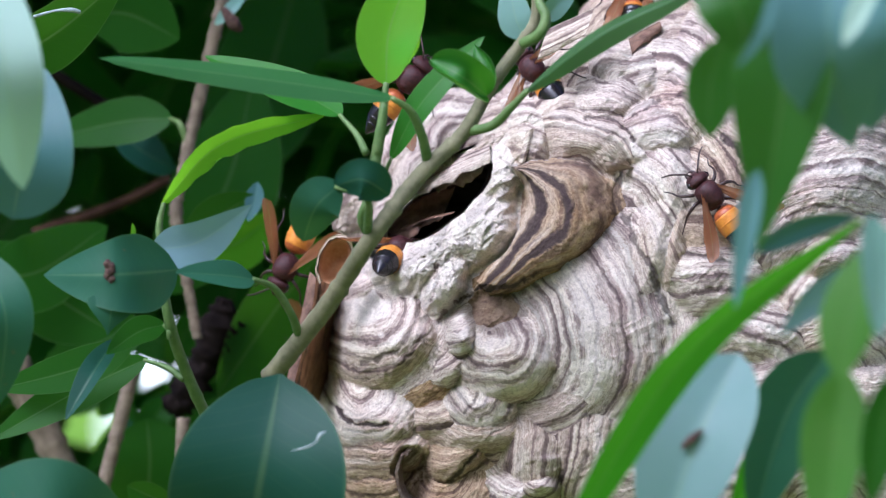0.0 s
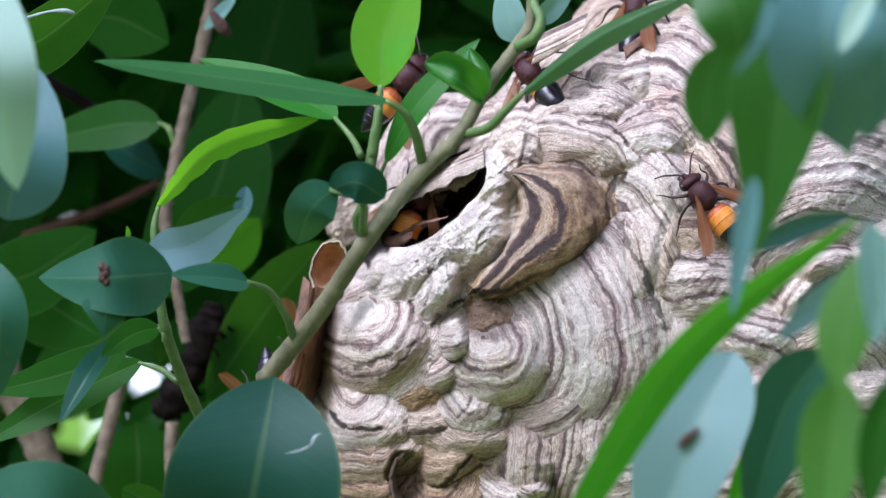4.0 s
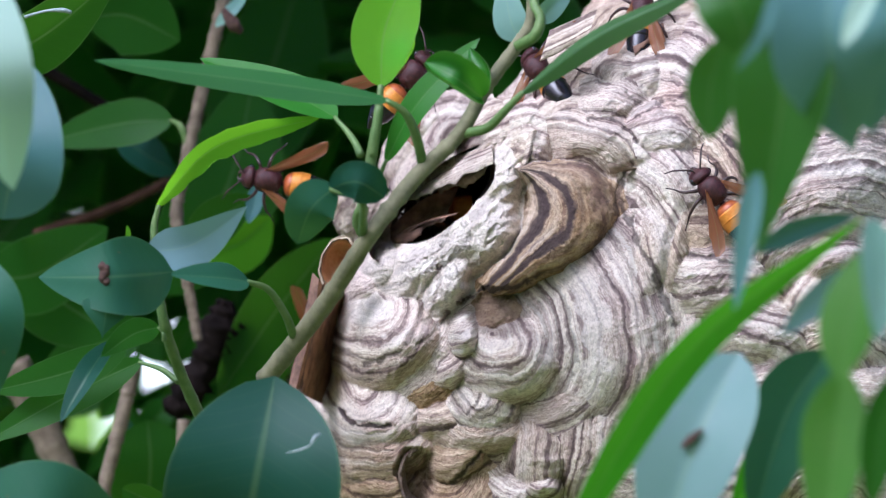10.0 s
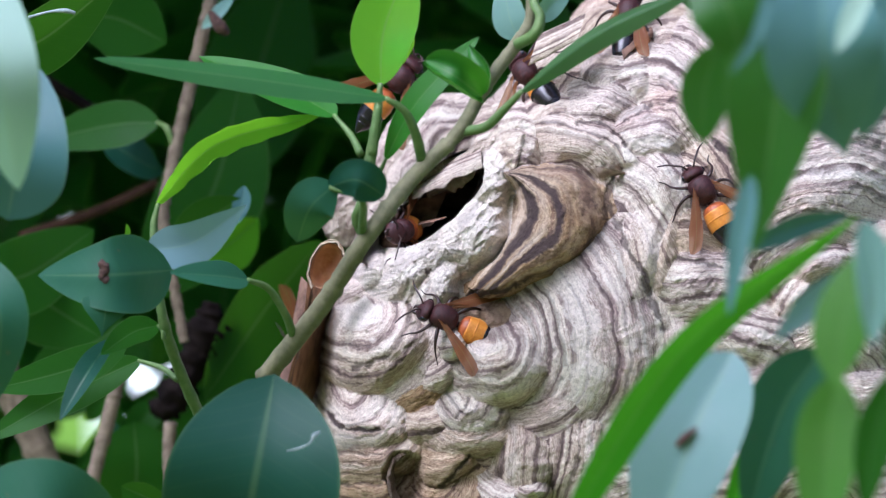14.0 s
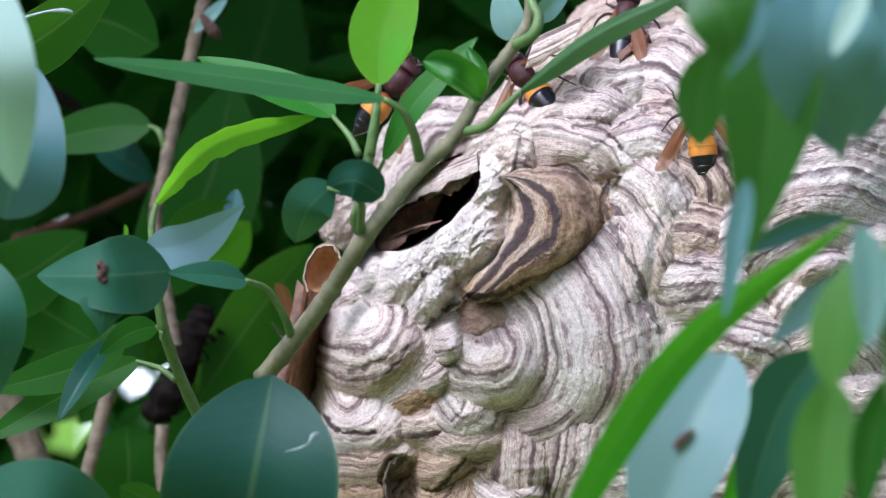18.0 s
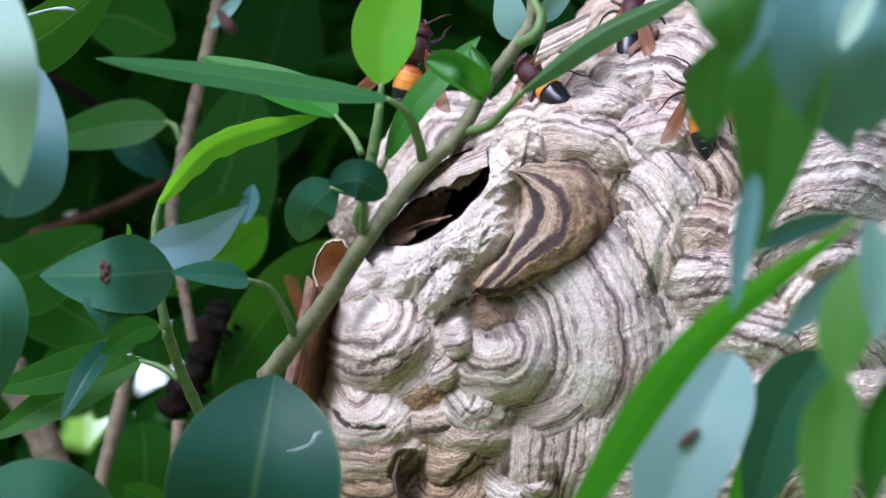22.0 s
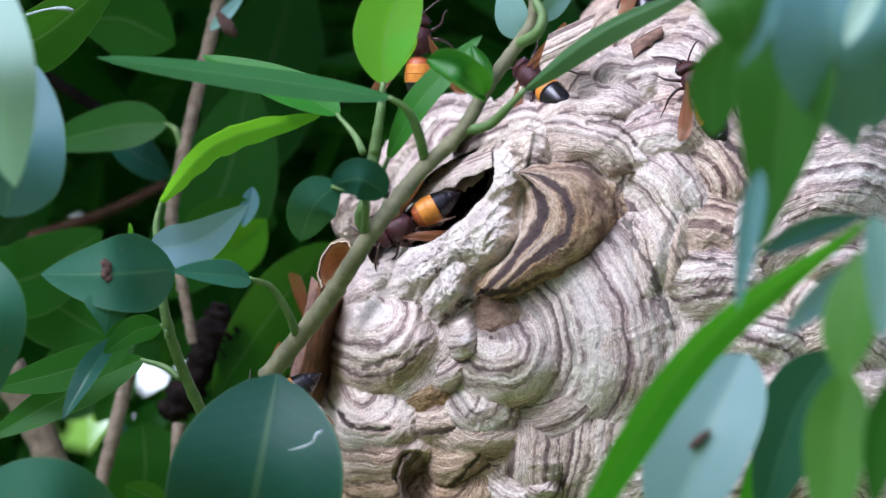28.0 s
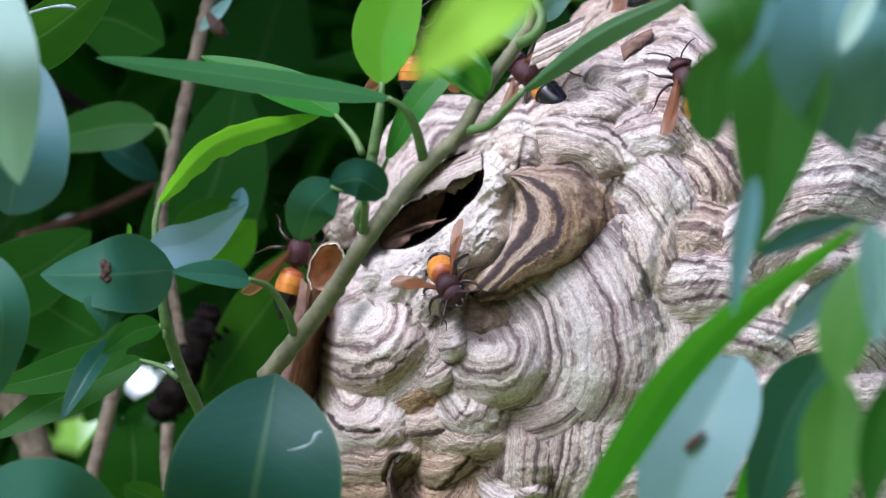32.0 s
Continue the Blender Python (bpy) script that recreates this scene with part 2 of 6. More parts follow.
M_PALETAN = plain("pale_tan_paper", (0.36, 0.25, 0.16), (0.66, 0.54, 0.40), 260, 0.9, 0.7)
M_FRASS = plain("brown_frass", (0.03, 0.014, 0.010), (0.11, 0.055, 0.035), 900, 0.8, 0.8)
M_TANPAPER = plain("tan_paper", (0.16, 0.11, 0.075), (0.38, 0.3, 0.22), 260, 0.9, 0.7)
# emission of a sheet that stands in for bright hazy sky
M_HAZE = bpy.data.materials.new("glowing_sky_card")
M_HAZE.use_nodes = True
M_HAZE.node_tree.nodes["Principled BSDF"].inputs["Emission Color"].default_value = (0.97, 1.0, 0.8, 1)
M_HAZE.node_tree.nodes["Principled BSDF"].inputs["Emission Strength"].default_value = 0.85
# far greenery: its emission stands in for sunlight on it
M_FAR = plain("glowing_thicket", (0.12, 0.32, 0.01), (0.5, 0.85, 0.06), 1.5)
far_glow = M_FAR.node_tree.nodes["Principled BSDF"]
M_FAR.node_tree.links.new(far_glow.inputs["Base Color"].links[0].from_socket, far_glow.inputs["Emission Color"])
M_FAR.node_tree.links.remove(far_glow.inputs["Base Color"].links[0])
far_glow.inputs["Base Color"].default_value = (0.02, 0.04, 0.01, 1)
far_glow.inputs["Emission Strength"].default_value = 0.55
M_SILK = plain("white_silk", (0.2, 0.27, 0.25), (0.4, 0.46, 0.44), 400, 0.7, 0.3)


# ---- building helpers ----
from mathutils.bvhtree import BVHTree

ORIGIN = {}


def thing(name, at, label, category, group="", kind=""):
    """A top-level thing: an empty at its base that parents its parts."""
    ob = new(name)
    ob.empty_display_size = 0.01
    ob.location = at
    ORIGIN[ob.name] = Vector(at)
    return tagged(ob, label, category, group, kind)


def sheet(name, verts, faces, mat, parent=None, label="", smooth=True, **points):
    """A mesh from vertices in the world, as a part of parent; further arguments are values at its points."""
    at = ORIGIN.get(parent.name, Vector((0, 0, 0))) if parent else Vector((0, 0, 0))
    v = np.asarray(verts, dtype=float) - np.array(at)
    me = bpy.data.meshes.new(name)
    me.from_pydata(v.tolist(), [], faces)
    if smooth:
        me.polygons.foreach_set("use_smooth", [True] * len(me.polygons))
    for key, values in points.items():
        me.attributes.new(key, "FLOAT", "POINT").data.foreach_set("value", np.asarray(values, dtype=np.float32))
    me.materials.append(mat)
    me.update()
    ob = new(name, me)
    if parent:
        ob.parent = parent
        ORIGIN[ob.name] = at
    if label:
        tagged(ob, label)
    return ob


def grid_faces(rows, cols, loop=False):
    n = cols if loop else cols - 1
    return [(i * cols + j, i * cols + (j + 1) % cols, (i + 1) * cols + (j + 1) % cols, (i + 1) * cols + j) for i in range(rows - 1) for j in range(n)]


def glide(points, n):
    """n places along a smooth curve through the points."""
    p = [Vector(q) for q in points]
    p = [p[0] * 2 - p[1]] + p + [p[-1] * 2 - p[-2]]
    out = []
    for k in range(n):
        s = k / (n - 1) * (len(p) - 3)
        i = min(int(s), len(p) - 4)
        t = s - i
        a, b, c, e = p[i:i + 4]
        out.append(0.5 * ((2 * b) + (c - a) * t + (2 * a - 5 * b + 4 * c - e) * t * t + (3 * b - a - 3 * c + e) * t ** 3))
    return out


def tube(name, points, radii, mat, parent, label="", n=24, ring=10, knobs=0.0, rough=0.0, seed=0, scars=0):
    """A tapered stem along a curve; knobs swell it at its nodes."""
    path = glide(points, n)
    verts = []
    side = None
    for k, p in enumerate(path):
        way = (path[min(k + 1, n - 1)] - path[max(k - 1, 0)]).normalized()
        if side is None:
            side = way.orthogonal().normalized()
        side = (side - way * side.dot(way)).normalized()
        other = way.cross(side)
        r = np.interp(k / (n - 1), np.linspace(0, 1, len(radii)), radii)
        r *= 1 + knobs * max(0, math.sin(k * 1.9 + seed)) ** 6
        if scars and k % scars == 0:
            r *= 1.16
        elif scars and k % scars == 1:
            r *= 0.9
        for j in range(ring):
            a = 2 * math.pi * j / ring
            rr = r * (1 + rough * noise.noise((p + side * math.cos(a) * r * 3) * 700))
            verts.append(p + (side * math.cos(a) + other * math.sin(a)) * rr)
    faces = grid_faces(n, ring, True)
    faces += [tuple(range(ring))[::-1], tuple(range((n - 1) * ring, n * ring))]
    return sheet(name, verts, faces, mat, parent, label)


def leaf(parent, base, mid, tip, width, mat, roll=0.0, twist=0.0, fold=0.25, curl=0.0, peak=0.45, sharp=0.75, wave=0.0, label="", stalk=None, bites=0.0, name="leaf", seed=0, rad=6.0):
    """A leaf blade from base through mid to tip, each (u, v, d); width in steps. roll turns it about its midrib away from facing
    the viewer, fold lifts its halves, curl rolls the margins. stalk: where its petiole starts."""
    pb, pm, pt = spot(*base), spot(*mid), spot(*tip)
    n, cols = 22, 11
    path = glide([pb, pm, pt], n)
    verts, along, across = [], [], []
    for k, p in enumerate(path):
        t = k / (n - 1)
        way = (path[min(k + 1, n - 1)] - path[max(k - 1, 0)]).normalized()
        front = (EYE - p).normalized()
        side0 = way.cross(front).normalized()
        norm0 = side0.cross(way).normalized()
        a = radians(roll + twist * (t - 0.5))
        side = side0 * math.cos(a) + norm0 * math.sin(a)
        norm = norm0 * math.cos(a) - side0 * math.sin(a)
        x = t / peak if t < peak else (1 - t) / (1 - peak)
        w = 0.5 * width * MM * max(0.012, math.sin(x * math.pi / 2) ** (0.62 if t < peak else sharp) if x > 0 else 0.012)
        for j in range(cols):
            c = j / (cols - 1) * 2 - 1
            bend = curl * abs(c)
            reach = w * (math.sin(bend) / bend if bend > 0.01 else 1.0)
            lift = abs(c) * w * fold + w * abs(c) * (1 - math.cos(bend)) * 1.2
            rip = wave * w * math.sin(t * 14 + (2 if c > 0 else 0) + seed) * c * c
            edge = 1.0
            if bites and abs(c) > 0.9:
                edge = 1 - bites * max(0, noise.noise(Vector((t * 17 + seed, c * 2, 0.3)))) ** 1.0
            verts.append(p + side * (c * reach * edge) + norm * (lift + rip))
            along.append(t)
            across.append(c)
    blade = sheet(name, verts, grid_faces(n, cols), mat, parent, label, along=along, across=across)
    if stalk:
        tube("petiole", [spot(*q) for q in stalk] + [pb + (path[1] - pb) * 0.6], [rad * MM * 1.15, rad * MM, rad * MM * 0.6], M_STEM, blade, n=14, ring=8)
    return blade


# ---- the nest ----
NEST_D, NEST_R = 0.075, (0.108, 0.119, 0.105)
NEST_U, NEST_V = 1270, 735
nest = thing("hornet_nest", spot(NEST_U, NEST_V, NEST_D), "large grey-brown striped paper hornet nest with scalloped envelope and torn entrance", "hornet nest")
HEART = spot(NEST_U, NEST_V, NEST_D)


def skin(u, v):
    """The nest's rounded body at u, v: how far behind the plane, and the outward normal."""
    a, b = (u - NEST_U) * MM / NEST_R[0], (v - NEST_V) * MM / NEST_R[1]
    q = a * a + b * b
    if q > 0.97:
        s = math.sqrt(0.97 / q)
        a, b, q = a * s, b * s, 0.97
    c = math.sqrt(1 - q)
    n = RIGHT * (a / NEST_R[0]) - UP * (b / NEST_R[1]) - AHEAD * (c / NEST_R[2])
    return NEST_D - NEST_R[2] * c, n.normalized()


HOLE = (776, 356, 114, 41, 38.0)


def in_hole(u, v, grow=1.0):
    a = radians(HOLE[4])
    x, y = u - HOLE[0], -(v - HOLE[1])
    p, q = x * math.cos(a) + y * math.sin(a), -x * math.sin(a) + y * math.cos(a)
    return (p / (HOLE[2] * grow)) ** 2 + (q / (HOLE[3] * grow)) ** 2 < 1


def body():
    """The inner envelope: one rounded shell with the entrance torn out of it."""
    rows, cols = 150, 220
    verts, band = [], []
    for i in range(rows):
        th = math.pi * i / (rows - 1)
        for j in range(cols):
            ph = 2 * math.pi * j / cols
            n = RIGHT * (math.sin(th) * math.cos(ph)) + UP * math.cos(th) + AHEAD * (math.sin(th) * math.sin(ph))
            k = 0.955 + 0.05 * noise.noise(n * 5) + 0.02 * noise.noise(n * 17)
            verts.append(HEART + (RIGHT * n.dot(RIGHT) * NEST_R[0] + UP * n.dot(UP) * NEST_R[1] + AHEAD * n.dot(AHEAD) * NEST_R[2]) * k)
            band.append(i * 2.4 + 8 * noise.noise(n * 9))
    uv = []
    for p in verts:
        r = p - EYE
        far = r.dot(AHEAD)
        uv.append((784 + r.dot(RIGHT) / far * FOCAL, 441 - r.dot(UP) / far * FOCAL, far < REACH + NEST_D))
    faces = []
    for f in grid_faces(rows, cols, True):
        if not any(uv[k][2] and in_hole(uv[k][0], uv[k][1], 1.12) for k in f):
            faces.append(f)
    sheet("envelope", verts, faces, M_PAPER, nest, band=band, run=[k % cols * 1.0 for k in range(len(verts))], tone=[0.12] * len(verts), dark=[0.0] * len(verts))


body()
LOBES = []


def lobe(u, v, wide, deep, grow, high, tone=0.0, tone2=None, ruff=0.75, strip=1.0, soft=0.75, heel=1.25, rings=None, fan=None, marks=()):
    """A scalloped pocket of paper at u, v: wide across and deep along its growth (degrees, counted up from the right), swelling by high.
    Its strips run in arcs round the end from which it grew, or round the point rings. fan: two pinched corners, the sagittas of the first
    and the last strip between them, and their skew. marks: (how far out, width, darkness) of strips that stand out; below nought they are pale."""
    g = radians(grow)
    if rings is None:
        rings = (u - heel * deep * math.cos(g), v + heel * deep * math.sin(g))
    LOBES.append((u, v, wide, deep, g, high, tone, tone if tone2 is None else tone2, ruff, strip, soft, rings, fan, marks))


FOLDS = []


def fold(points, wide, dark=1.0, deep=4.0):
    """A dark strip sunk into the surface, along points of (u, v): dark pulp at some, a crease's shade put into the
    colour at others.
    """
    FOLDS.append((points, wide, dark, deep))


DENTS = []


def dent(u, v, wide, high, lean, deep, dark=0.0):
    """A hollow between the scallops, wide and high, leant by degrees; dark darkens its colour."""
    DENTS.append((u, v, wide, high, radians(lean), deep, dark))


def lattice(x, y, seed):
    """Smooth noise in two directions, -1 to 1."""
    xi, yi = np.floor(x).astype(int), np.floor(y).astype(int)
    fx, fy = x - xi, y - yi
    fx, fy = fx * fx * fx * (fx * (6 * fx - 15) + 10), fy * fy * fy * (fy * (6 * fy - 15) + 10)
    table = np.random.RandomState(seed).uniform(-1, 1, (256, 256))
    pick = lambda i, j: table[(xi + i) % 256, (yi + j) % 256]
    return (pick(0, 0) * (1 - fx) + pick(1, 0) * fx) * (1 - fy) + (pick(0, 1) * (1 - fx) + pick(1, 1) * fx) * fy


HOOD = ((815, 532), (912, 292))
# broad forms
lobe(690, 612, 124, 118, -80, 58, rings=(652, 548), soft=0.2)
lobe(775, 440, 62, 165, 38, 64, ruff=1.9, strip=0.6, soft=0.2, rings=(405, -33), marks=((600, 900, -0.55),))
lobe(1040, 575, 205, 185, -12, 62, 0.02, soft=0.35, rings=(860, 600), ruff=0.45,
     marks=((78, 22, 0.4), (100, 12, 0.42), (112, 8, -0.5), (124, 9, 0.55), (136, 8, -0.4), (150, 20, 0.42), (192, 58, -0.55), (232, 12, 0.28), (246, 10, 0.42), (268, 20, -0.3), (285, 8, 0.35), (300, 22, 0.3)))
# the nose beside the entrance and the shells below it
# browner tones under the nose mix brown paper with shade put into the colour
lobe(664, 590, 108, 104, -72, 106, -0.1, 0.5, soft=0.85, rings=(652, 540), ruff=0.9, marks=((0, 96, -0.8), (68, 7, 0.45), (80, 11, -0.5), (92, 12, 0.6), (106, 14, -0.2), (124, 10, 0.3)))
lobe(625, 512, 52, 44, 60, 62, ruff=1.5, soft=0.3, rings=(405, -33))
lobe(638, 722, 106, 84, -92, 80, 0.0, 0.3, soft=0.9, rings=(640, 678), ruff=0.4, marks=((50, 24, -0.4), (93, 22, -0.45), (112, 5, 0.4)))
lobe(658, 796, 98, 66, -88, 56, 0.4, 0.75, soft=0.9, rings=(640, 678), marks=((128, 6, 0.4), (142, 16, -0.3), (156, 6, 0.5)))
lobe(655, 858, 90, 46, -88, 40, 0.85)
lobe(768, 736, 52, 40, -80, 42, 0.4, ruff=1.0, soft=0.4)
lobe(746, 680, 66, 46, -62, 34, 1.0, ruff=1.2, soft=0.3)
lobe(790, 650, 44, 36, -60, 58, 0.12, ruff=1.4)
lobe(815, 590, 36, 46, -78, 92, soft=0.7, rings=(805, 520), ruff=0.8, marks=((40, 10, 0.3), (76, 22, -0.5)))
lobe(893, 626, 96, 92, -58, 90, 0.0, 0.25, soft=0.95, rings=(872, 598), ruff=0.45, marks=((20, 30, -0.5), (46, 8, 0.25), (66, 10, 0.3), (84, 7, 0.45), (97, 12, -0.5)))
lobe(1000, 700, 100, 70, -50, 40, 0.08, heel=1.8)
lobe(1152, 430, 165, 52, -22, 60, 0.05, rings=(860, 600), ruff=0.35, marks=((352, 22, -0.4), (374, 10, 0.3)))
lobe(1192, 430, 110, 34, -12, 54, 0.35, rings=(860, 600), ruff=0.35)
lobe(1185, 620, 120, 72, -40, 30, 0.05, rings=(860, 600))
# the tan hood over the entrance and the brown knob under it
lobe(985, 375, 150, 150, -10, 118, 0.62, 1.2, ruff=0.45, strip=0.6, soft=1.0, fan=(*HOOD, 42, 162, 0.0045),
     marks=((46, 9, -0.35), (61, 25, 0.95), (84, 12, -0.25), (104, 22, 0.95), (123, 13, 0.45), (137, 12, -0.12), (152, 10, 0.5), (176, 9, 0.3), (192, 10, -0.3), (208, 9, 0.35), (228, 12, -0.3), (246, 9, 0.4)))
lobe(1035, 235, 112, 66, 70, 62, 0.2, ruff=0.6, soft=0.6, rings=(985, 375), marks=((150, 9, 0.35), (172, 12, -0.3), (190, 8, 0.4)))
# the broad mark puts the hood's shade into the knob's colour
lobe(880, 552, 62, 42, -60, 48, 0.85, strip=0.4, soft=0.2, ruff=1.3, marks=((60, 400, 0.42),))
lobe(925, 268, 40, 60, 75, 58, 0.05, ruff=1.2, strip=0.6)
# the torn lower rim of the entrance
lobe(845, 408, 58, 92, 52, 72, ruff=1.8, strip=0.6, soft=0.3, rings=(500, 130), marks=((500, 900, -0.55),))
lobe(718, 488, 50, 95, 42, 76, ruff=2.0, strip=0.6, soft=0.3, rings=(405, -33), marks=((600, 900, -0.55),))
lobe(660, 476, 46, 50, 40, 70, ruff=1.8, strip=0.6, soft=0.3, rings=(405, -33), marks=((600, 900, -0.5),))
lobe(780, 505, 40, 84, 55, 74, ruff=1.9, strip=0.6, soft=0.4, rings=(420, 250), marks=((500, 900, -0.55),))
lobe(888, 318, 40, 80, 66, 66, ruff=1.6, strip=0.6, soft=0.3, rings=(480, 120), marks=((500, 900, -0.55),))
# above the entrance
lobe(785, 212, 95, 46, 115, 36, strip=0.8, ruff=1.0)
lobe(720, 282, 66, 46, 150, 30, 0.03, strip=0.8, ruff=1.0)
lobe(632, 375, 50, 58, 150, 24, ruff=1.4, strip=0.7)
lobe(868, 222, 64, 50, 110, 42, 0.15, ruff=1.0)
lobe(930, 212, 54, 62, 80, 46, ruff=1.2)
lobe(985, 190, 74, 52, 110, 42, 0.2)
# scallops of the crown
lobe(1075, 175, 82, 58, 112, 64, rings=(1045, 265), marks=((60, 10, -0.4), (80, 8, 0.35), (112, 9, 0.4)))
lobe(1010, 120, 74, 54, 118, 50, 0.25)
lobe(1168, 232, 84, 62, 84, 70, rings=(1162, 300), marks=((60, 46, -0.55), (96, 9, 0.35), (116, 10, 0.4)))
lobe(1095, 118, 62, 46, 112, 60, marks=((66, 9, 0.35), (88, 12, 0.4)))
lobe(1140, 128, 52, 52, 105, 60, marks=((60, 34, -0.3), (96, 10, 0.45)))
lobe(1190, 122, 84, 64, 60, 62, rings=(1130, 210), marks=((84, 8, 0.5), (104, 16, -0.4), (128, 9, 0.35)))
lobe(1165, 45, 82, 58, 110, 53, 0.25)
lobe(1250, 70, 82, 64, 60, 58, rings=(1160, 190), marks=((120, 14, -0.5), (150, 12, 0.4)))
lobe(1095, 20, 74, 54, 118, 45, 0.35)
lobe(1225, 205, 92, 74, 50, 62, 0.2)
lobe(1180, 318, 96, 70, 15, 62, rings=(1040, 420), marks=((150, 30, -0.35),))
lobe(1285, 290, 92, 80, 30, 60, 0.4)
# the far flank
lobe(1255, 410, 99, 92, 80, 46, 0.5)
lobe(1262, 500, 114, 86, 88, 59, rings=(1240, 900))
lobe(1350, 425, 96, 86, 70, 59, rings=(1480, 540))
lobe(1468, 335, 145, 115, 108, 78, rings=(1480, 560), marks=((165, 30, -0.3), (192, 8, 0.4), (215, 14, -0.4), (240, 9, 0.45), (262, 20, -0.4), (296, 8, 0.35)))
lobe(1510, 235, 116, 86, 100, 59, rings=(1480, 560), marks=((318, 12, 0.45), (340, 14, -0.4)))
lobe(1400, 230, 96, 86, 70, 59)
lobe(1468, 468, 66, 50, 112, 84, 0.2, rings=(1500, 560), marks=((60, 20, -0.2), (112, 10, -0.3)))
lobe(1475, 520, 104, 80, 112, 66, 0.1)
lobe(1335, 600, 112, 80, 75, 62)
lobe(1505, 600, 118, 90, 80, 67)
lobe(1230, 700, 108, 94, -70, 50)
lobe(1400, 705, 116, 94, 75, 64, 0.08)
lobe(1545, 725, 128, 100, 85, 67)
lobe(1300, 815, 116, 94, -70, 59)
lobe(1485, 835, 138, 100, 85, 67)
lobe(1600, 480, 110, 100, 85, 62)
lobe(1600, 880, 110, 100, 85, 62)
# the underside
# browner paper, with the underside's shade partly put into its tone
lobe(850, 712, 72, 62, -78, 58, 0.12, soft=0.8, rings=(842, 688), marks=((24, 22, -0.4), (44, 6, 0.35), (58, 14, -0.35), (70, 6, 0.5)))
lobe(840, 762, 88, 40, -85, 46, 0.5, rings=(842, 688), marks=((78, 6, 0.4), (92, 8, -0.3)))
lobe(946, 800, 56, 84, -88, 58, 0.3, rings=(420, 790), marks=((500, 16, -0.3), (545, 5, 0.4)))
lobe(1035, 790, 70, 120, -80, 44, 0.25, rings=(560, 720), marks=((455, 8, 0.45), (486, 14, 0.5), (505, 16, -0.4), (525, 8, 0.5)))
lobe(905, 872, 46, 38, -88, 56, soft=0.9)
lobe(950, 862, 44, 26, -88, 66, 0.15, soft=0.9)
lobe(806, 806, 52, 50, -72, 40, 0.75)
lobe(1120, 800, 96, 104, -75, 38)
lobe(1210, 862, 96, 84, -75, 36)
lobe(790, 890, 90, 50, -80, 30, 0.8)


def whole(owner):
    """Gives the stray bits of each scallop to a neighbour, so that every scallop is one piece."""
    rows, cols = owner.shape
    mark = -np.ones(owner.shape, int)
    sizes, kinds = [], []
    for start in range(rows * cols):
        r, c = divmod(start, cols)
        if mark[r, c] >= 0:
            continue
        k, label, todo, n = owner[r, c], len(sizes), [(r, c)], 0
        mark[r, c] = label
        while todo:
            a, b = todo.pop()
            n += 1
            for x, y in ((a + 1, b), (a - 1, b), (a, b + 1), (a, b - 1)):
                if 0 <= x < rows and 0 <= y < cols and mark[x, y] < 0 and owner[x, y] == k:
                    mark[x, y] = label
                    todo.append((x, y))
        sizes.append(n)
        kinds.append(k)
    largest = {}
    for label, (n, k) in enumerate(zip(sizes, kinds)):
        if n > largest.get(k, (0, 0))[0]:
            largest[k] = (n, label)
    good = np.isin(mark, [v[1] for v in largest.values() if v[0] > 60])
    out = np.where(good, owner, -1)
    while (out < 0).any():
        for dx, dy in ((1, 0), (-1, 0), (0, 1), (0, -1)):
            near = np.roll(out, (dx, dy), (0, 1))
            out = np.where((out < 0) & (near >= 0), near, out)
    return out


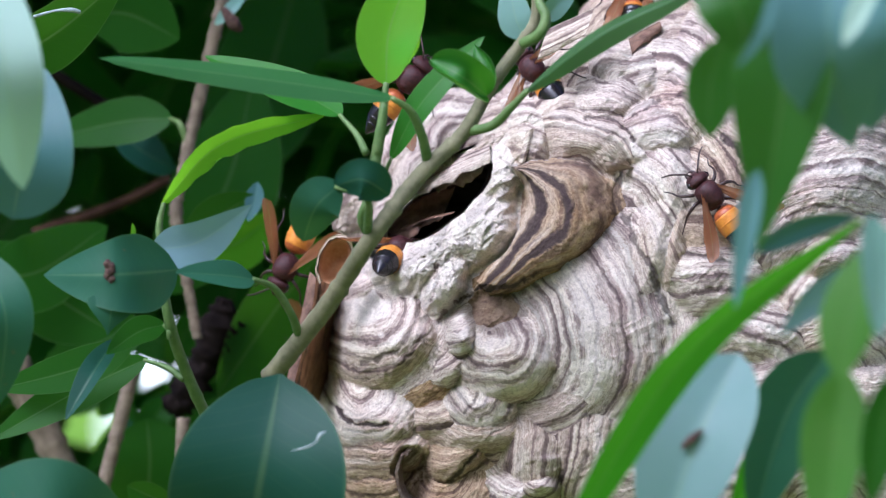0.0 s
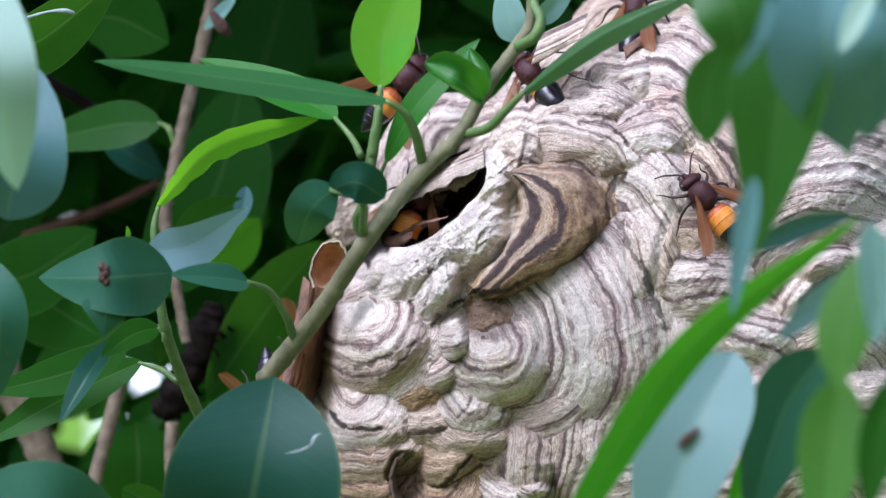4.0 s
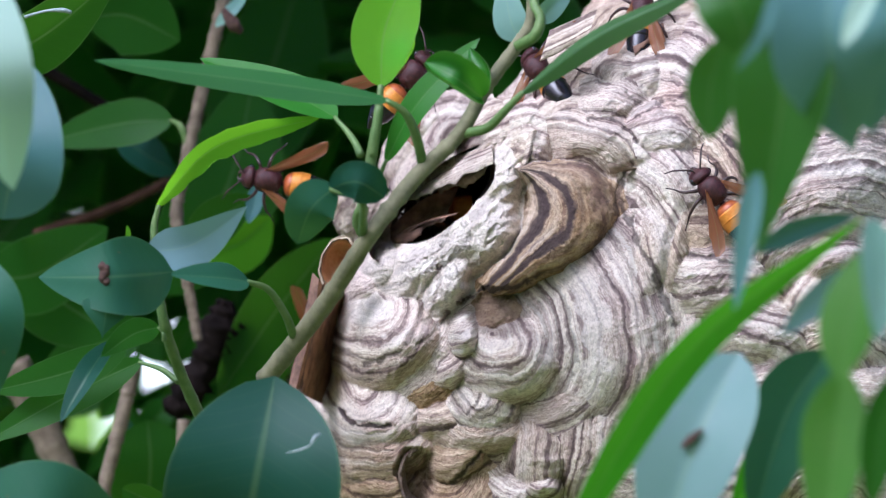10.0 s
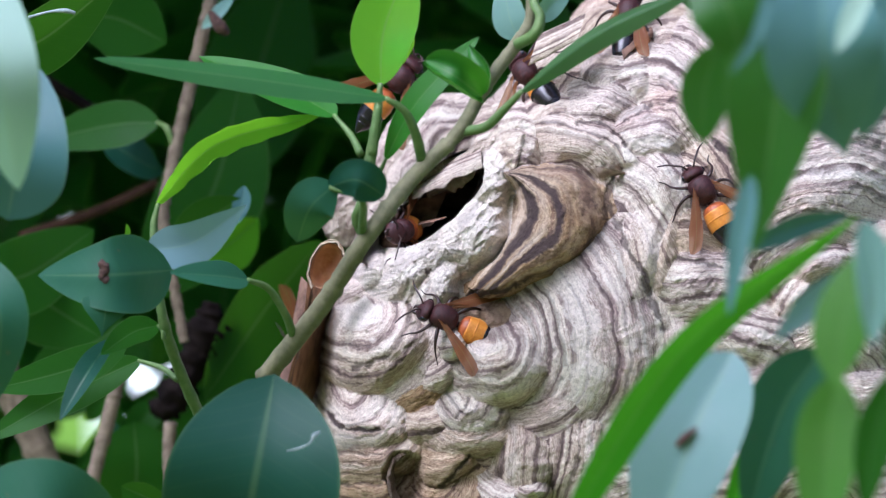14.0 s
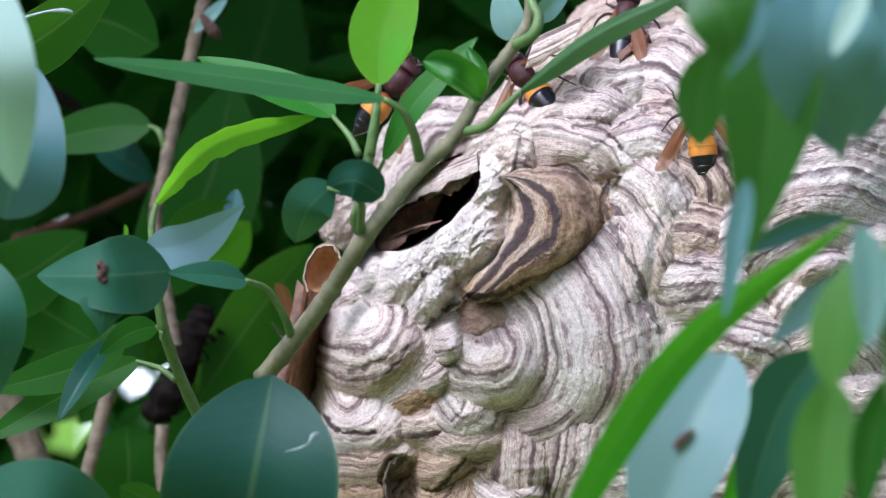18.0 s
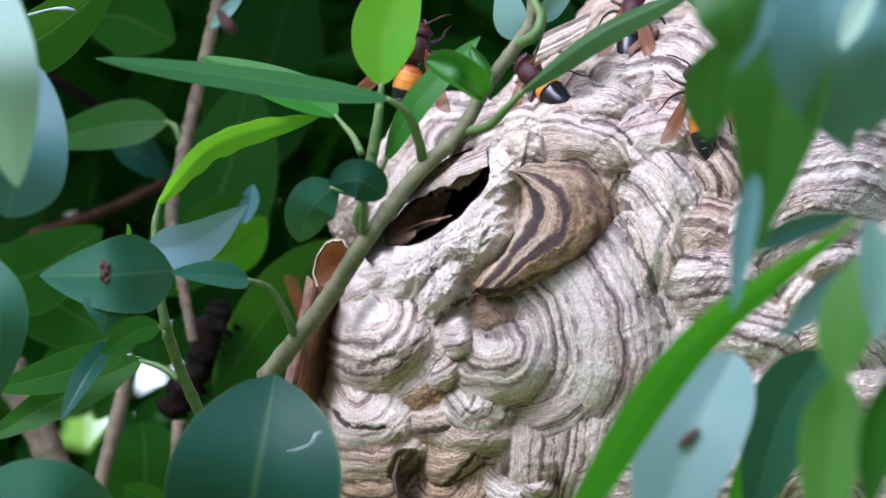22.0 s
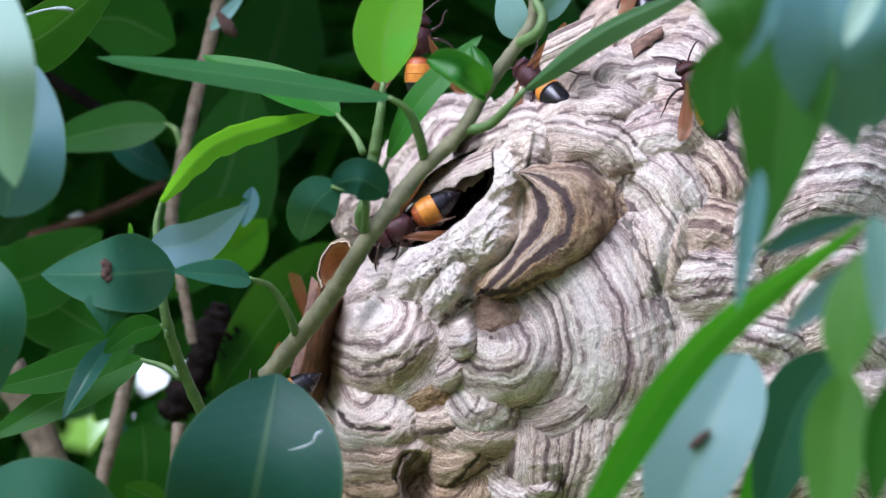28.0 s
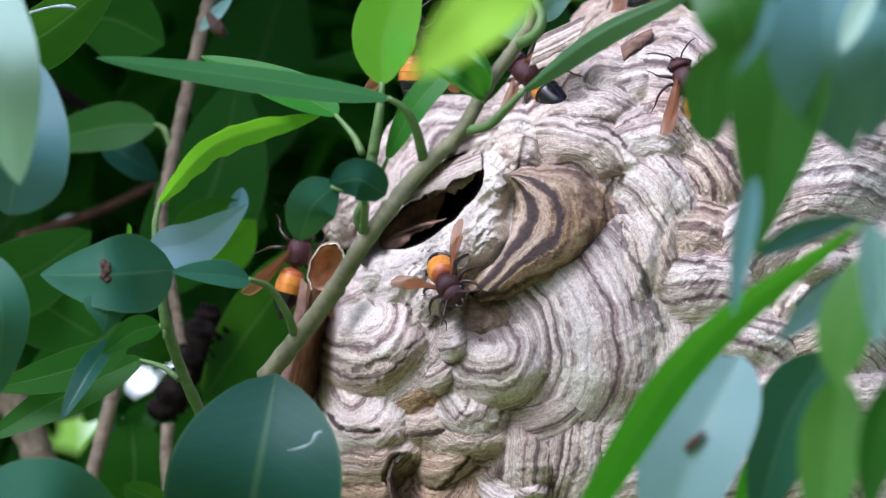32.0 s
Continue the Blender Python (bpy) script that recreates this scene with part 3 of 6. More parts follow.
def relief():
    """The outer envelope: every scallop swells out of the body and runs into its neighbours; each is a part of its own."""
    step = 1.9
    us, vs = np.arange(530, 1660, step), np.arange(-70, 950, step)
    u, v = np.meshgrid(us, vs)
    # ragged outlines
    wu = u + 8 * lattice(u / 60, v / 60, 1) + 2.6 * lattice(u / 17, v / 17, 2) + 1.1 * lattice(u / 7, v / 7, 3)
    wv = v + 8 * lattice(u / 60, v / 60, 4) + 2.6 * lattice(u / 17, v / 17, 5) + 1.1 * lattice(u / 7, v / 7, 6)
    bu = u + 12 * lattice(u / 95, v / 95, 7) + 5 * lattice(u / 48, v / 48, 1) + 1.6 * lattice(u / 17, v / 17, 2) + 1.0 * lattice(u / 6, v / 6, 3)
    bv = v + 12 * lattice(u / 95, v / 95, 8) + 5 * lattice(u / 48, v / 48, 4) + 1.6 * lattice(u / 17, v / 17, 5) + 1.0 * lattice(u / 6, v / 6, 6)
    a, b = (u - NEST_U) * MM / NEST_R[0], (v - NEST_V) * MM / NEST_R[1]
    q = a * a + b * b
    c = np.sqrt(np.clip(1 - q, 0.0, 1))
    base = NEST_D - NEST_R[2] * c
    blank = np.zeros(u.shape, np.float32)
    high, bands, runs, tones, darks, ruffs = [np.where(q < 0.99, 2.0, -60.0).astype(np.float32)], [blank], [blank], [blank], [blank], [1.0]
    jag = 1.5 * lattice(u / 5, v / 5, 34) + 1.0 * lattice(u / 2.6, v / 2.6, 35)
    gap = lattice(u / 26, v / 26, 36)
    for k, (cu, cv, wide, deep, g, tall, tone, tone2, ruff, strip, soft, rings, fan, marks) in enumerate(LOBES):
        x, y = wu - cu, -(wv - cv)
        along, side = (x * math.cos(g) + y * math.sin(g)) / deep, (-x * math.sin(g) + y * math.cos(g)) / wide
        r = np.hypot(along, side)
        lean = np.clip((along + 1.0) / 1.6, 0, 1)
        dome = 1.35 * np.clip(1 - np.minimum(r, 1) ** 2.0, 0, 1) ** (1.0 - 0.6 * soft * lean)
        dome = dome * (0.5 + 0.5 * np.clip((along + 1.1) / 1.3, 0, 1))
        turned_by = np.arctan2(bv - rings[1], bu - rings[0])
        out = np.hypot(bu - rings[0], bv - rings[1])
        run = turned_by * out
        if fan:
            (pu, pv), (qu, qv), first, last, skew = fan
            half = math.hypot(qu - pu, qv - pv) / 2
            eu, ev = (qu - pu) / half / 2, (qv - pv) / half / 2
            spread_by = []
            for mu, mv in ((bu, bv), (wu, wv)):
                apart = np.arctan2((pu - mu) * (qv - mv) - (pv - mv) * (qu - mu), (pu - mu) * (qu - mu) + (pv - mv) * (qv - mv))
                sag = half / np.tan(np.where(np.abs(apart) < 1e-4, 1e-4, apart) / 2) * (-1 if (eu * 0 - ev) < 0 else 1)
                run = (mu - (pu + qu) / 2) * eu + (mv - (pv + qv) / 2) * ev
                spread_by.append(sag / np.clip(1 + skew * run, 0.3, 3.0))
            out = spread_by[0]
            rise = np.clip((run - 185) / 90, 0, 1)
            x = (spread_by[1] - first) / (last * (1 + 0.8 * rise) - first)
            taper = np.sqrt(np.clip(1 - ((run - 20) / np.where(run > 20, 330, 175)) ** 2, 0.05, 1))
            inside = (x > 0) & (x < 1) & (r < 1.25)
            dome = np.where(inside, (1 - np.abs(2 * np.clip(x, 0, 1) ** 0.8 - 1) ** 2.6) ** 0.55 * taper * (1 if last < 200 else np.clip(1.3 - r, 0, 1)), 0)
            r = np.where(inside, 0.5, 1.0 + np.clip(np.where(x < 0, -x, np.where(x > 1, x - 1, r - 1.25)), 0, 3) * 0.5)
            along = np.clip(x, 0, 1) * 2 - 1
        bd = out * MM * 1000 * strip
        ledge = (bd + 1.0 * lattice(u / 13, v / 13, k)) / 2.4 + 0.9 * lattice(bd / 3.1, bd * 0 + k, 41)
        stepped = (0.3 + 1.8 * np.clip(lattice(u / 30, v / 30, 42) + 0.2, 0, 1)) * (ledge % 1.0) ** 1.5 * (r < 1)
        mark = np.zeros(u.shape, np.float32)
        for far_out, broad, deepness in marks:
            edge = (broad * 0.5 * (0.9 + (0.3 if fan else 0.8) * gap) - np.abs(out - far_out) + jag) / (3.0 if deepness > 0 else 7.0) + 0.5
            if fan:
                edge = edge * (1 - 0.55 * np.clip((run + 10) / 80, 0, 1))
            mark = mark + np.clip(edge, 0, 1) * deepness
            stepped = stepped - np.clip(edge, 0, 1) * max(deepness, 0) * 2.2
        high.append(np.where(r < 1, dome * tall + stepped, -(r - 1) * 260).astype(np.float32))
        bands.append((bd + (k * 37.7) % 400).astype(np.float32))
        runs.append((run * MM * 1000).astype(np.float32))
        hue = tone + (tone2 - tone) * np.clip(along * 0.5 + 0.5, 0, 1)
        if fan:
            hue = hue - 0.75 * np.clip((run - 90) / 130, 0, 1) + 0.4 * np.clip(-run / 110, 0, 1)
        tones.append(hue.astype(np.float32))
        darks.append(mark)
        ruffs.append(ruff)
    high = np.array(high)
    best = high.argmax(0)
    soft_top = 4.0 * np.log(np.exp(np.clip(high / 4.0, -80, 80)).sum(0))
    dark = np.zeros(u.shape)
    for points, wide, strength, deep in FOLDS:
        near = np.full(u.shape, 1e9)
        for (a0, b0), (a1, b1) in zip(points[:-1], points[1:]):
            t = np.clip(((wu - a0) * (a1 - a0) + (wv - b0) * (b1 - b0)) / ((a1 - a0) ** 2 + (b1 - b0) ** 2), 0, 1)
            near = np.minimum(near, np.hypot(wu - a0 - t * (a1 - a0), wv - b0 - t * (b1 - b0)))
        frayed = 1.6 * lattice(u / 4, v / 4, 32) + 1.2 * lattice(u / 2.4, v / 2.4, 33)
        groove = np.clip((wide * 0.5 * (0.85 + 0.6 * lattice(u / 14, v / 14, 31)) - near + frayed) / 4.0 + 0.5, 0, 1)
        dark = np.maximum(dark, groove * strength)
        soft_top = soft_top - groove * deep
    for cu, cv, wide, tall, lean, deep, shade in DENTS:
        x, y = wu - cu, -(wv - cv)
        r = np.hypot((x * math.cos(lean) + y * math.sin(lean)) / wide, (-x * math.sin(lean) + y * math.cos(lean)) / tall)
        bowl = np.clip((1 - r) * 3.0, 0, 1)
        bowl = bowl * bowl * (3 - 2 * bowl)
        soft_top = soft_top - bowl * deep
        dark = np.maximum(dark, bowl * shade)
    ruff = np.array(ruffs)[best]
    for i in range(3):
        ruff = (ruff + sum(np.roll(ruff, (p, q), (0, 1)) for p in (-4, 0, 4) for q in (-4, 0, 4))) / 10
    lumps = 3.0 * lattice(u / 34, v / 34, 11) + 2.2 * lattice(u / 15, v / 15, 12) + 1.2 * lattice(u / 7.5, v / 7.5, 13) + 0.6 * lattice(u / 3.6, v / 3.6, 14)
    # crumpled pulp: sharp little ridges
    ru, rv = (u * 0.75 - v * 0.66) + 9 * lattice(u / 40, v / 40, 51), (u * 0.66 + v * 0.75) + 9 * lattice(u / 40, v / 40, 52)
    crumple = 5.5 * (0.33 - np.abs(lattice(ru / 62, rv / 21, 53))) + 3.0 * (0.33 - np.abs(lattice(ru / 27, rv / 10, 54))) + 1.3 * (0.33 - np.abs(lattice(ru / 9, rv / 5, 55)))
    # torn flakes that overlap like shingles
    flake = 2.4 * lattice(ru / 46, rv / 16, 56) + 1.3 * lattice(ru / 15, rv / 8, 57)
    finer = 2.6 * lattice(ru / 13, rv / 6, 58) + 1.2 * lattice(ru / 6, rv / 4, 59)
    flakes = 3.4 * (flake % 1.0) ** 2.2 + 1.5 * (finer % 1.0) ** 2.2
    top = soft_top + lumps * np.minimum(ruff, 1.0) * 0.6 + crumple * ruff + flakes * np.clip(ruff - 0.25, 0.12, 1.6)
    d = base - top * MM
    rows, cols = u.shape
    shown = (high.max(0) > 0)
    hu, hv = u - HOLE[0], -(v - HOLE[1])
    ca, sa = math.cos(radians(HOLE[4])), math.sin(radians(HOLE[4]))
    torn = 0.03 * lattice(u / 9, v / 9, 21) + 0.2 * lattice(u / 37, v / 37, 22)
    shown &= ((hu * ca + hv * sa) / HOLE[2]) ** 2 + ((-hu * sa + hv * ca) / HOLE[3]) ** 2 > 1 + torn
    far = REACH + d
    eye, right, up, ahead = (np.array(w) for w in (EYE, RIGHT, UP, AHEAD))
    place = eye + far[..., None] * (ahead + ((u - 784) / FOCAL)[..., None] * right + ((441 - v) / FOCAL)[..., None] * up)
    flat = place.reshape(-1, 3)
    i, j = np.nonzero(shown[:-1, :-1] & shown[1:, :-1] & shown[:-1, 1:] & shown[1:, 1:])
    quads = np.stack([i * cols + j, (i + 1) * cols + j, (i + 1) * cols + j + 1, i * cols + j + 1], 1)
    owner = whole(whole(best))[i, j]
    for k in range(len(LOBES) + 1):
        mine = quads[owner == k]
        if len(mine) < 12 or k == 0:
            continue
        used, index = np.unique(mine, return_inverse=True)
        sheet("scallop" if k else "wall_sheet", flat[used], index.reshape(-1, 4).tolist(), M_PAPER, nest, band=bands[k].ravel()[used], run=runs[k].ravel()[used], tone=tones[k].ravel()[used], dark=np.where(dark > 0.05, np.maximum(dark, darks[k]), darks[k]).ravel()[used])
    return [Vector(p) for p in flat.tolist()], quads.tolist()


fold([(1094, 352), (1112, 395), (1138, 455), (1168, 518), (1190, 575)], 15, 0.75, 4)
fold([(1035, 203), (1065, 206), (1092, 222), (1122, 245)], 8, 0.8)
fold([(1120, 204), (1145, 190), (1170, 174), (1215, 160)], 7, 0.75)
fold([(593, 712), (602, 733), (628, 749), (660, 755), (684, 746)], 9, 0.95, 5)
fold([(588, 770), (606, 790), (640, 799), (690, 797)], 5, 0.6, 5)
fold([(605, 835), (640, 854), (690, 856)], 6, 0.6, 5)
# shade beneath the hood's lip, put in as a dark strip
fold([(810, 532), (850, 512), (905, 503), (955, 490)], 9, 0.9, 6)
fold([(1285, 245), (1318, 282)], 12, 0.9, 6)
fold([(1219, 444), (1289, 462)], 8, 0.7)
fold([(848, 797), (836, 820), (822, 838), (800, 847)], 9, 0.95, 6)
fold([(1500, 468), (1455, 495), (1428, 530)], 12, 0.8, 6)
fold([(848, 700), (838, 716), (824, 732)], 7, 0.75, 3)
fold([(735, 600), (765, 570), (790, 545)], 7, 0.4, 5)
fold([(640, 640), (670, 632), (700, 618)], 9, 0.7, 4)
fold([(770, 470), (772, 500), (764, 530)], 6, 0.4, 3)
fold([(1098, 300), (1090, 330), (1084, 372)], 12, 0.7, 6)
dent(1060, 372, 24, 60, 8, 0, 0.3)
# the next three hollows have shade painted into the paper
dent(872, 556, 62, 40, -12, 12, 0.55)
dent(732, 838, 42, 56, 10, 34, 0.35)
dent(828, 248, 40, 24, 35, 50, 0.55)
SHELL_V, SHELL_F = relief()
SHELL = BVHTree.FromPolygons(SHELL_V, SHELL_F)


def rest(u, v, off=0.0):
    """The nest's outer surface at u, v: how far it lies behind the plane, less off metres, and its normal."""
    way = (spot(u, v) - EYE).normalized()
    hit = SHELL.ray_cast(EYE, way)
    if hit[0] is None:
        return skin(u, v)[0] - off, -AHEAD
    n = hit[1] if hit[1].dot(way) < 0 else -hit[1]
    return (hit[0] - EYE).dot(AHEAD) - REACH - off, n


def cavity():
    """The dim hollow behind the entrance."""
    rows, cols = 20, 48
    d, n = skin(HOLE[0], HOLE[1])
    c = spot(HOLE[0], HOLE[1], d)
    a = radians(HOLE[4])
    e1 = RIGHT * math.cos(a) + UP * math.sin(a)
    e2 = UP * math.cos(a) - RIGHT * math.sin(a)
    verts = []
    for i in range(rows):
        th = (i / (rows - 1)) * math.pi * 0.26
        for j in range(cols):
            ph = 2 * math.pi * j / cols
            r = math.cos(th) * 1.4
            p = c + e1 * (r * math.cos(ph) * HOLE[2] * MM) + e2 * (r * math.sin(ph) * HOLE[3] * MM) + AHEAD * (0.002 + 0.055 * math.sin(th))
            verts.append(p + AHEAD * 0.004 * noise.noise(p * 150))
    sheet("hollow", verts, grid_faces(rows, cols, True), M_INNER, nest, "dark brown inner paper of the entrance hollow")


def flap(name, top, bottom, mat, label="", bow=0.004, thick=0.0006, fray=0.0012, seed=0, cols=36, rows=10):
    """A torn sheet of paper between two curves of (u, v, d), bowed towards the viewer, with a frayed lower edge."""
    a = glide([spot(*q) for q in top], cols)
    b = glide([spot(*q) for q in bottom], cols)
    verts = []
    for side in (0, 1):
        for i in range(rows):
            t = i / (rows - 1)
            for j in range(cols):
                p = a[j].lerp(b[j], t) - AHEAD * (bow * math.sin(math.pi * t))
                if i == rows - 1:
                    p += (b[j] - a[j]).normalized() * fray * (1.6 * noise.noise(Vector((j * 0.23, seed, 0.5))) + 0.6 * noise.noise(Vector((j * 0.8, seed, 0.9))))
                p += AHEAD * (thick * side) + AHEAD * 0.0012 * noise.noise(p * 260)
                verts.append(p)
    m = rows * cols
    faces = grid_faces(rows, cols) + [tuple(k + m for k in f)[::-1] for f in grid_faces(rows, cols)]
    for j in range(cols - 1):
        for i in (0, rows - 1):
            faces.append((i * cols + j, i * cols + j + 1, m + i * cols + j + 1, m + i * cols + j))
    for i in range(rows - 1):
        for j in (0, cols - 1):
            faces.append((i * cols + j, (i + 1) * cols + j, m + (i + 1) * cols + j, m + i * cols + j))
    reach = (b[cols // 2] - a[cols // 2]).length * 1000
    grown = [seed * 7 + k % m // cols / (rows - 1) * reach for k in range(2 * m)]
    drawn = [k % cols * 0.8 for k in range(2 * m)]
    return sheet(name, verts, faces, mat, nest, label, band=grown, run=drawn, tone=[0.15] * len(verts), dark=[0.0] * len(verts))


def cup(name, u, v, d, wide, high, lean, mat, inside, label="", deep=0.012, start=0.0, sweep=360.0, lined=True):
    """An open paper tube: a rim at u, v leant by lean degrees, running back into the nest."""
    a = radians(lean)
    e1, e2 = RIGHT * math.cos(a) + UP * math.sin(a), UP * math.cos(a) - RIGHT * math.sin(a)
    c = spot(u, v, d)
    cols, rows = 40, 10
    verts = []
    for k, shrink in ((0, 1.0), (1, 0.9)):
        for i in range(rows):
            t = i / (rows - 1)
            for j in range(cols):
                ph = radians(start + sweep * j / (cols - 1))
                r = (1 - 0.35 * t * t) * shrink + (0.14 * noise.noise(Vector((j * 0.45, u, 0.1))) if i == 0 else 0)
                verts.append(c + e1 * (r * math.cos(ph) * wide * MM) + e2 * (r * math.sin(ph) * high * MM) + AHEAD * (deep * t + 0.001 * noise.noise(Vector((j * 0.4, i, v)))))
    m = rows * cols
    faces = grid_faces(rows, cols) + [tuple(q + m for q in f)[::-1] for f in grid_faces(rows, cols)]
    faces += [(j, j + 1, m + j + 1, m + j) for j in range(cols - 1)]
    outer = sheet(name, verts, faces, mat, nest, label, band=[k * 0.3 for k in range(len(verts))], run=[k % cols * 1.0 for k in range(len(verts))], tone=[0.4] * len(verts), dark=[0.0] * len(verts))
    if not lined:
        return outer
    lining = [c + e1 * (0.84 * (1 - 0.35 * (i / 5) ** 2) * math.cos(2 * math.pi * j / 24) * wide * MM * (1 if i < 5 else 0.0)) + e2 * (0.84 * (1 - 0.35 * (i / 5) ** 2) * math.sin(2 * math.pi * j / 24) * high * MM * (1 if i < 5 else 0.0)) + AHEAD * (deep * (0.08 + 0.92 * i / 5)) for i in range(6) for j in range(24)]
    sheet("lining", lining, grid_faces(6, 24, True), inside, outer)
    return outer


cavity()
cup("paper_tube", 592, 462, 0.012, 31, 50, -20, M_PALETAN, M_TUBE, "rust-brown open paper tube with a pale rim", start=-70, sweep=320, deep=0.008)
cup("paper_pocket", 742, 846, rest(742, 800)[0] - 0.002, 42, 56, 10, M_PAPER, M_TANPAPER, "thin curled rim of an open paper pocket", deep=0.012, start=80, sweep=170, lined=False)
flap("brown_flap", [(562, 470, .030), (550, 560, .030), (518, 690, .030)], [(606, 520, .066), (606, 600, .088), (600, 730, .098)], M_RUST, "rust-brown torn paper sheet", bow=0.003)
flap("brown_flap", [(548, 480, .040), (532, 560, .038), (503, 690, .036)], [(568, 500, .035), (555, 570, .034), (528, 690, .033)], M_INNER, "dark brown torn paper sheet", bow=0.002, seed=3)
flap("torn_lip", [(700, 352, .046), (770, 292, .038), (866, 250, .020)], [(728, 352, .034), (792, 324, .024), (868, 288, .004)], M_PAPER, "torn pale lip over the entrance", bow=0.002, seed=5, fray=0.0016)
flap("torn_ledge", [(765, 322, .036), (805, 304, .030), (860, 286, .016)], [(772, 338, .033), (815, 326, .028), (852, 306, .016)], M_TANPAPER, "thin mauve-grey ledge of torn paper", bow=0.001, seed=21, fray=0.0012)
flap("torn_spur", [(1070, 285, rest(1070, 285)[0]), (1095, 290, rest(1090, 290)[0] - .004), (1122, 296, rest(1110, 295)[0] - .003)], [(1075, 305, rest(1075, 305)[0]), (1098, 302, rest(1095, 303)[0] - .002), (1120, 300, rest(1110, 300)[0] - .001)], M_TANPAPER, "curled spur of torn paper", bow=0.001, seed=8, fray=0.0006)

flap("brown_flap", [(968, 52, .012), (1008, 34, .008), (1052, 14, .006)], [(950, 108, .004), (990, 88, .0), (1036, 62, -.004)], M_PAPER, "mauve-brown torn paper sheet", bow=0.003, seed=11, fray=0.0003)
flap("brown_flap", [(1112, 70, rest(1112, 74)[0] - .001), (1140, 52, rest(1140, 56)[0] - .002), (1168, 38, rest(1168, 42)[0] - .001)], [(1118, 94, rest(1118, 94)[0] - .001), (1146, 74, rest(1146, 74)[0] - .002), (1172, 54, rest(1172, 54)[0] - .001)], M_INNER, "brown torn paper sheet on the crown", bow=0.002, seed=27, fray=0.0008)
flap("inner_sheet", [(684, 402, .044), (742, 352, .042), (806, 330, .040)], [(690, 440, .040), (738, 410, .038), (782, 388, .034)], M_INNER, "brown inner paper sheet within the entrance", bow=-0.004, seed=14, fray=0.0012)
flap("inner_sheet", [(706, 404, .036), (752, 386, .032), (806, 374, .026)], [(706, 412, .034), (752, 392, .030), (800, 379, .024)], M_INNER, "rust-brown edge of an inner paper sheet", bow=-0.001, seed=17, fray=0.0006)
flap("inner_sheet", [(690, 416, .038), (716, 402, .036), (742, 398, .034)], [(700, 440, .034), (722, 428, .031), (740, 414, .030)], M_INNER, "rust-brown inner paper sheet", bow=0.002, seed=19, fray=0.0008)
flap("torn_strip", [(930, 236, rest(930, 236)[0] - .002), (938, 230, rest(938, 230)[0] - .004), (946, 228, rest(946, 228)[0] - .002)], [(918, 290, rest(918, 290)[0] - .001), (924, 291, rest(924, 291)[0] - .002), (929, 288, rest(929, 288)[0] - .001)], M_PAPER, "stiff white strip of torn paper", bow=0.0015, seed=23, cols=12, fray=0.0004)


# ---- the branch before the nest ----
FD = -0.075
branch = thing("leafy_branch", spot(480, 665, FD), "grey-green leafy twig with glossy evergreen leaves crossing the nest", "branch", "leafy branches")
tube("stem", [spot(478, 668, FD + 0.03), spot(580, 540, FD + 0.015), spot(655, 425, FD), spot(740, 315, FD), spot(820, 235, FD), spot(870, 150, FD), spot(925, 75, FD), spot(948, 30, FD), spot(950, -60, FD)],
     [17 * MM, 16 * MM, 15 * MM, 14 * MM, 12.5 * MM, 12 * MM, 11 * MM, 9 * MM, 8 * MM], M_TWIG, branch, n=110, ring=14, knobs=0.08, rough=0.1, scars=17)
tube("side_twig", [spot(650, 410, FD), spot(640, 385, FD - 0.003), spot(650, 355, FD - 0.005), spot(662, 300, FD), spot(672, 240, FD), spot(680, 185, FD)], [9 * MM, 8 * MM, 8 * MM, 11 * MM, 9 * MM, 7 * MM], M_STEM, branch, n=30, knobs=0.12)
tube("looped_shoot", [spot(925, 78, FD - 0.004), spot(955, 60, FD - 0.008), spot(966, 30, FD - 0.008), spot(955, 5, FD - 0.006), spot(950, -40, FD)], [10 * MM, 10 * MM, 9 * MM, 8 * MM, 8 * MM], M_STEM, branch, n=26)
leaf(branch, (705, 175, FD - .012), (470, 141, FD - .02), (176, 103, FD - .03), 52, M_SHINY, roll=-30, twist=14, fold=-0.2, peak=0.4, sharp=0.62, stalk=[(757, 285, FD), (745, 235, FD - .006), (725, 195, FD - .01)], rad=8)
leaf(branch, (606, 206, FD + .01), (520, 160, FD + .02), (362, 99, FD + .035), 84, M_GLOSSY, roll=-40, fold=0.15, stalk=[(648, 272, FD), (632, 240, FD + .005)], rad=6)
leaf(branch, (683, 152, FD), (690, 50, FD + .005), (738, -70, FD + .015), 112, M_YOUNG, roll=8, fold=0.18, peak=0.5, stalk=[(668, 275, FD), (678, 200, FD)], rad=8, label="bright yellow-green young leaf")
leaf(branch, (690, 285, FD + .004), (748, 180, FD), (858, 64, FD - .002), 52, M_GLOSSY, roll=25, fold=0.1, peak=0.55, stalk=[(675, 330, FD + .006), (680, 310, FD + .005)], rad=5)
leaf(branch, (700, 128, FD + .004), (718, 92, FD + .004), (742, 64, FD + .006), 44, M_LIME, roll=30, fold=0.3, label="small torn young leaf")
# the curled leaf
leaf(branch, (862, 170, FD - .012), (818, 136, FD - .022), (762, 106, FD - .016), 78, M_GLOSSY, roll=-20, fold=-0.1, curl=1.5, peak=0.5, label="curled glossy green leaf")
leaf(branch, (872, 160, FD - .004), (868, 118, FD - .006), (840, 80, FD - .002), 44, M_GLOSSY, roll=35, curl=1.0, label="curled glossy green leaf")
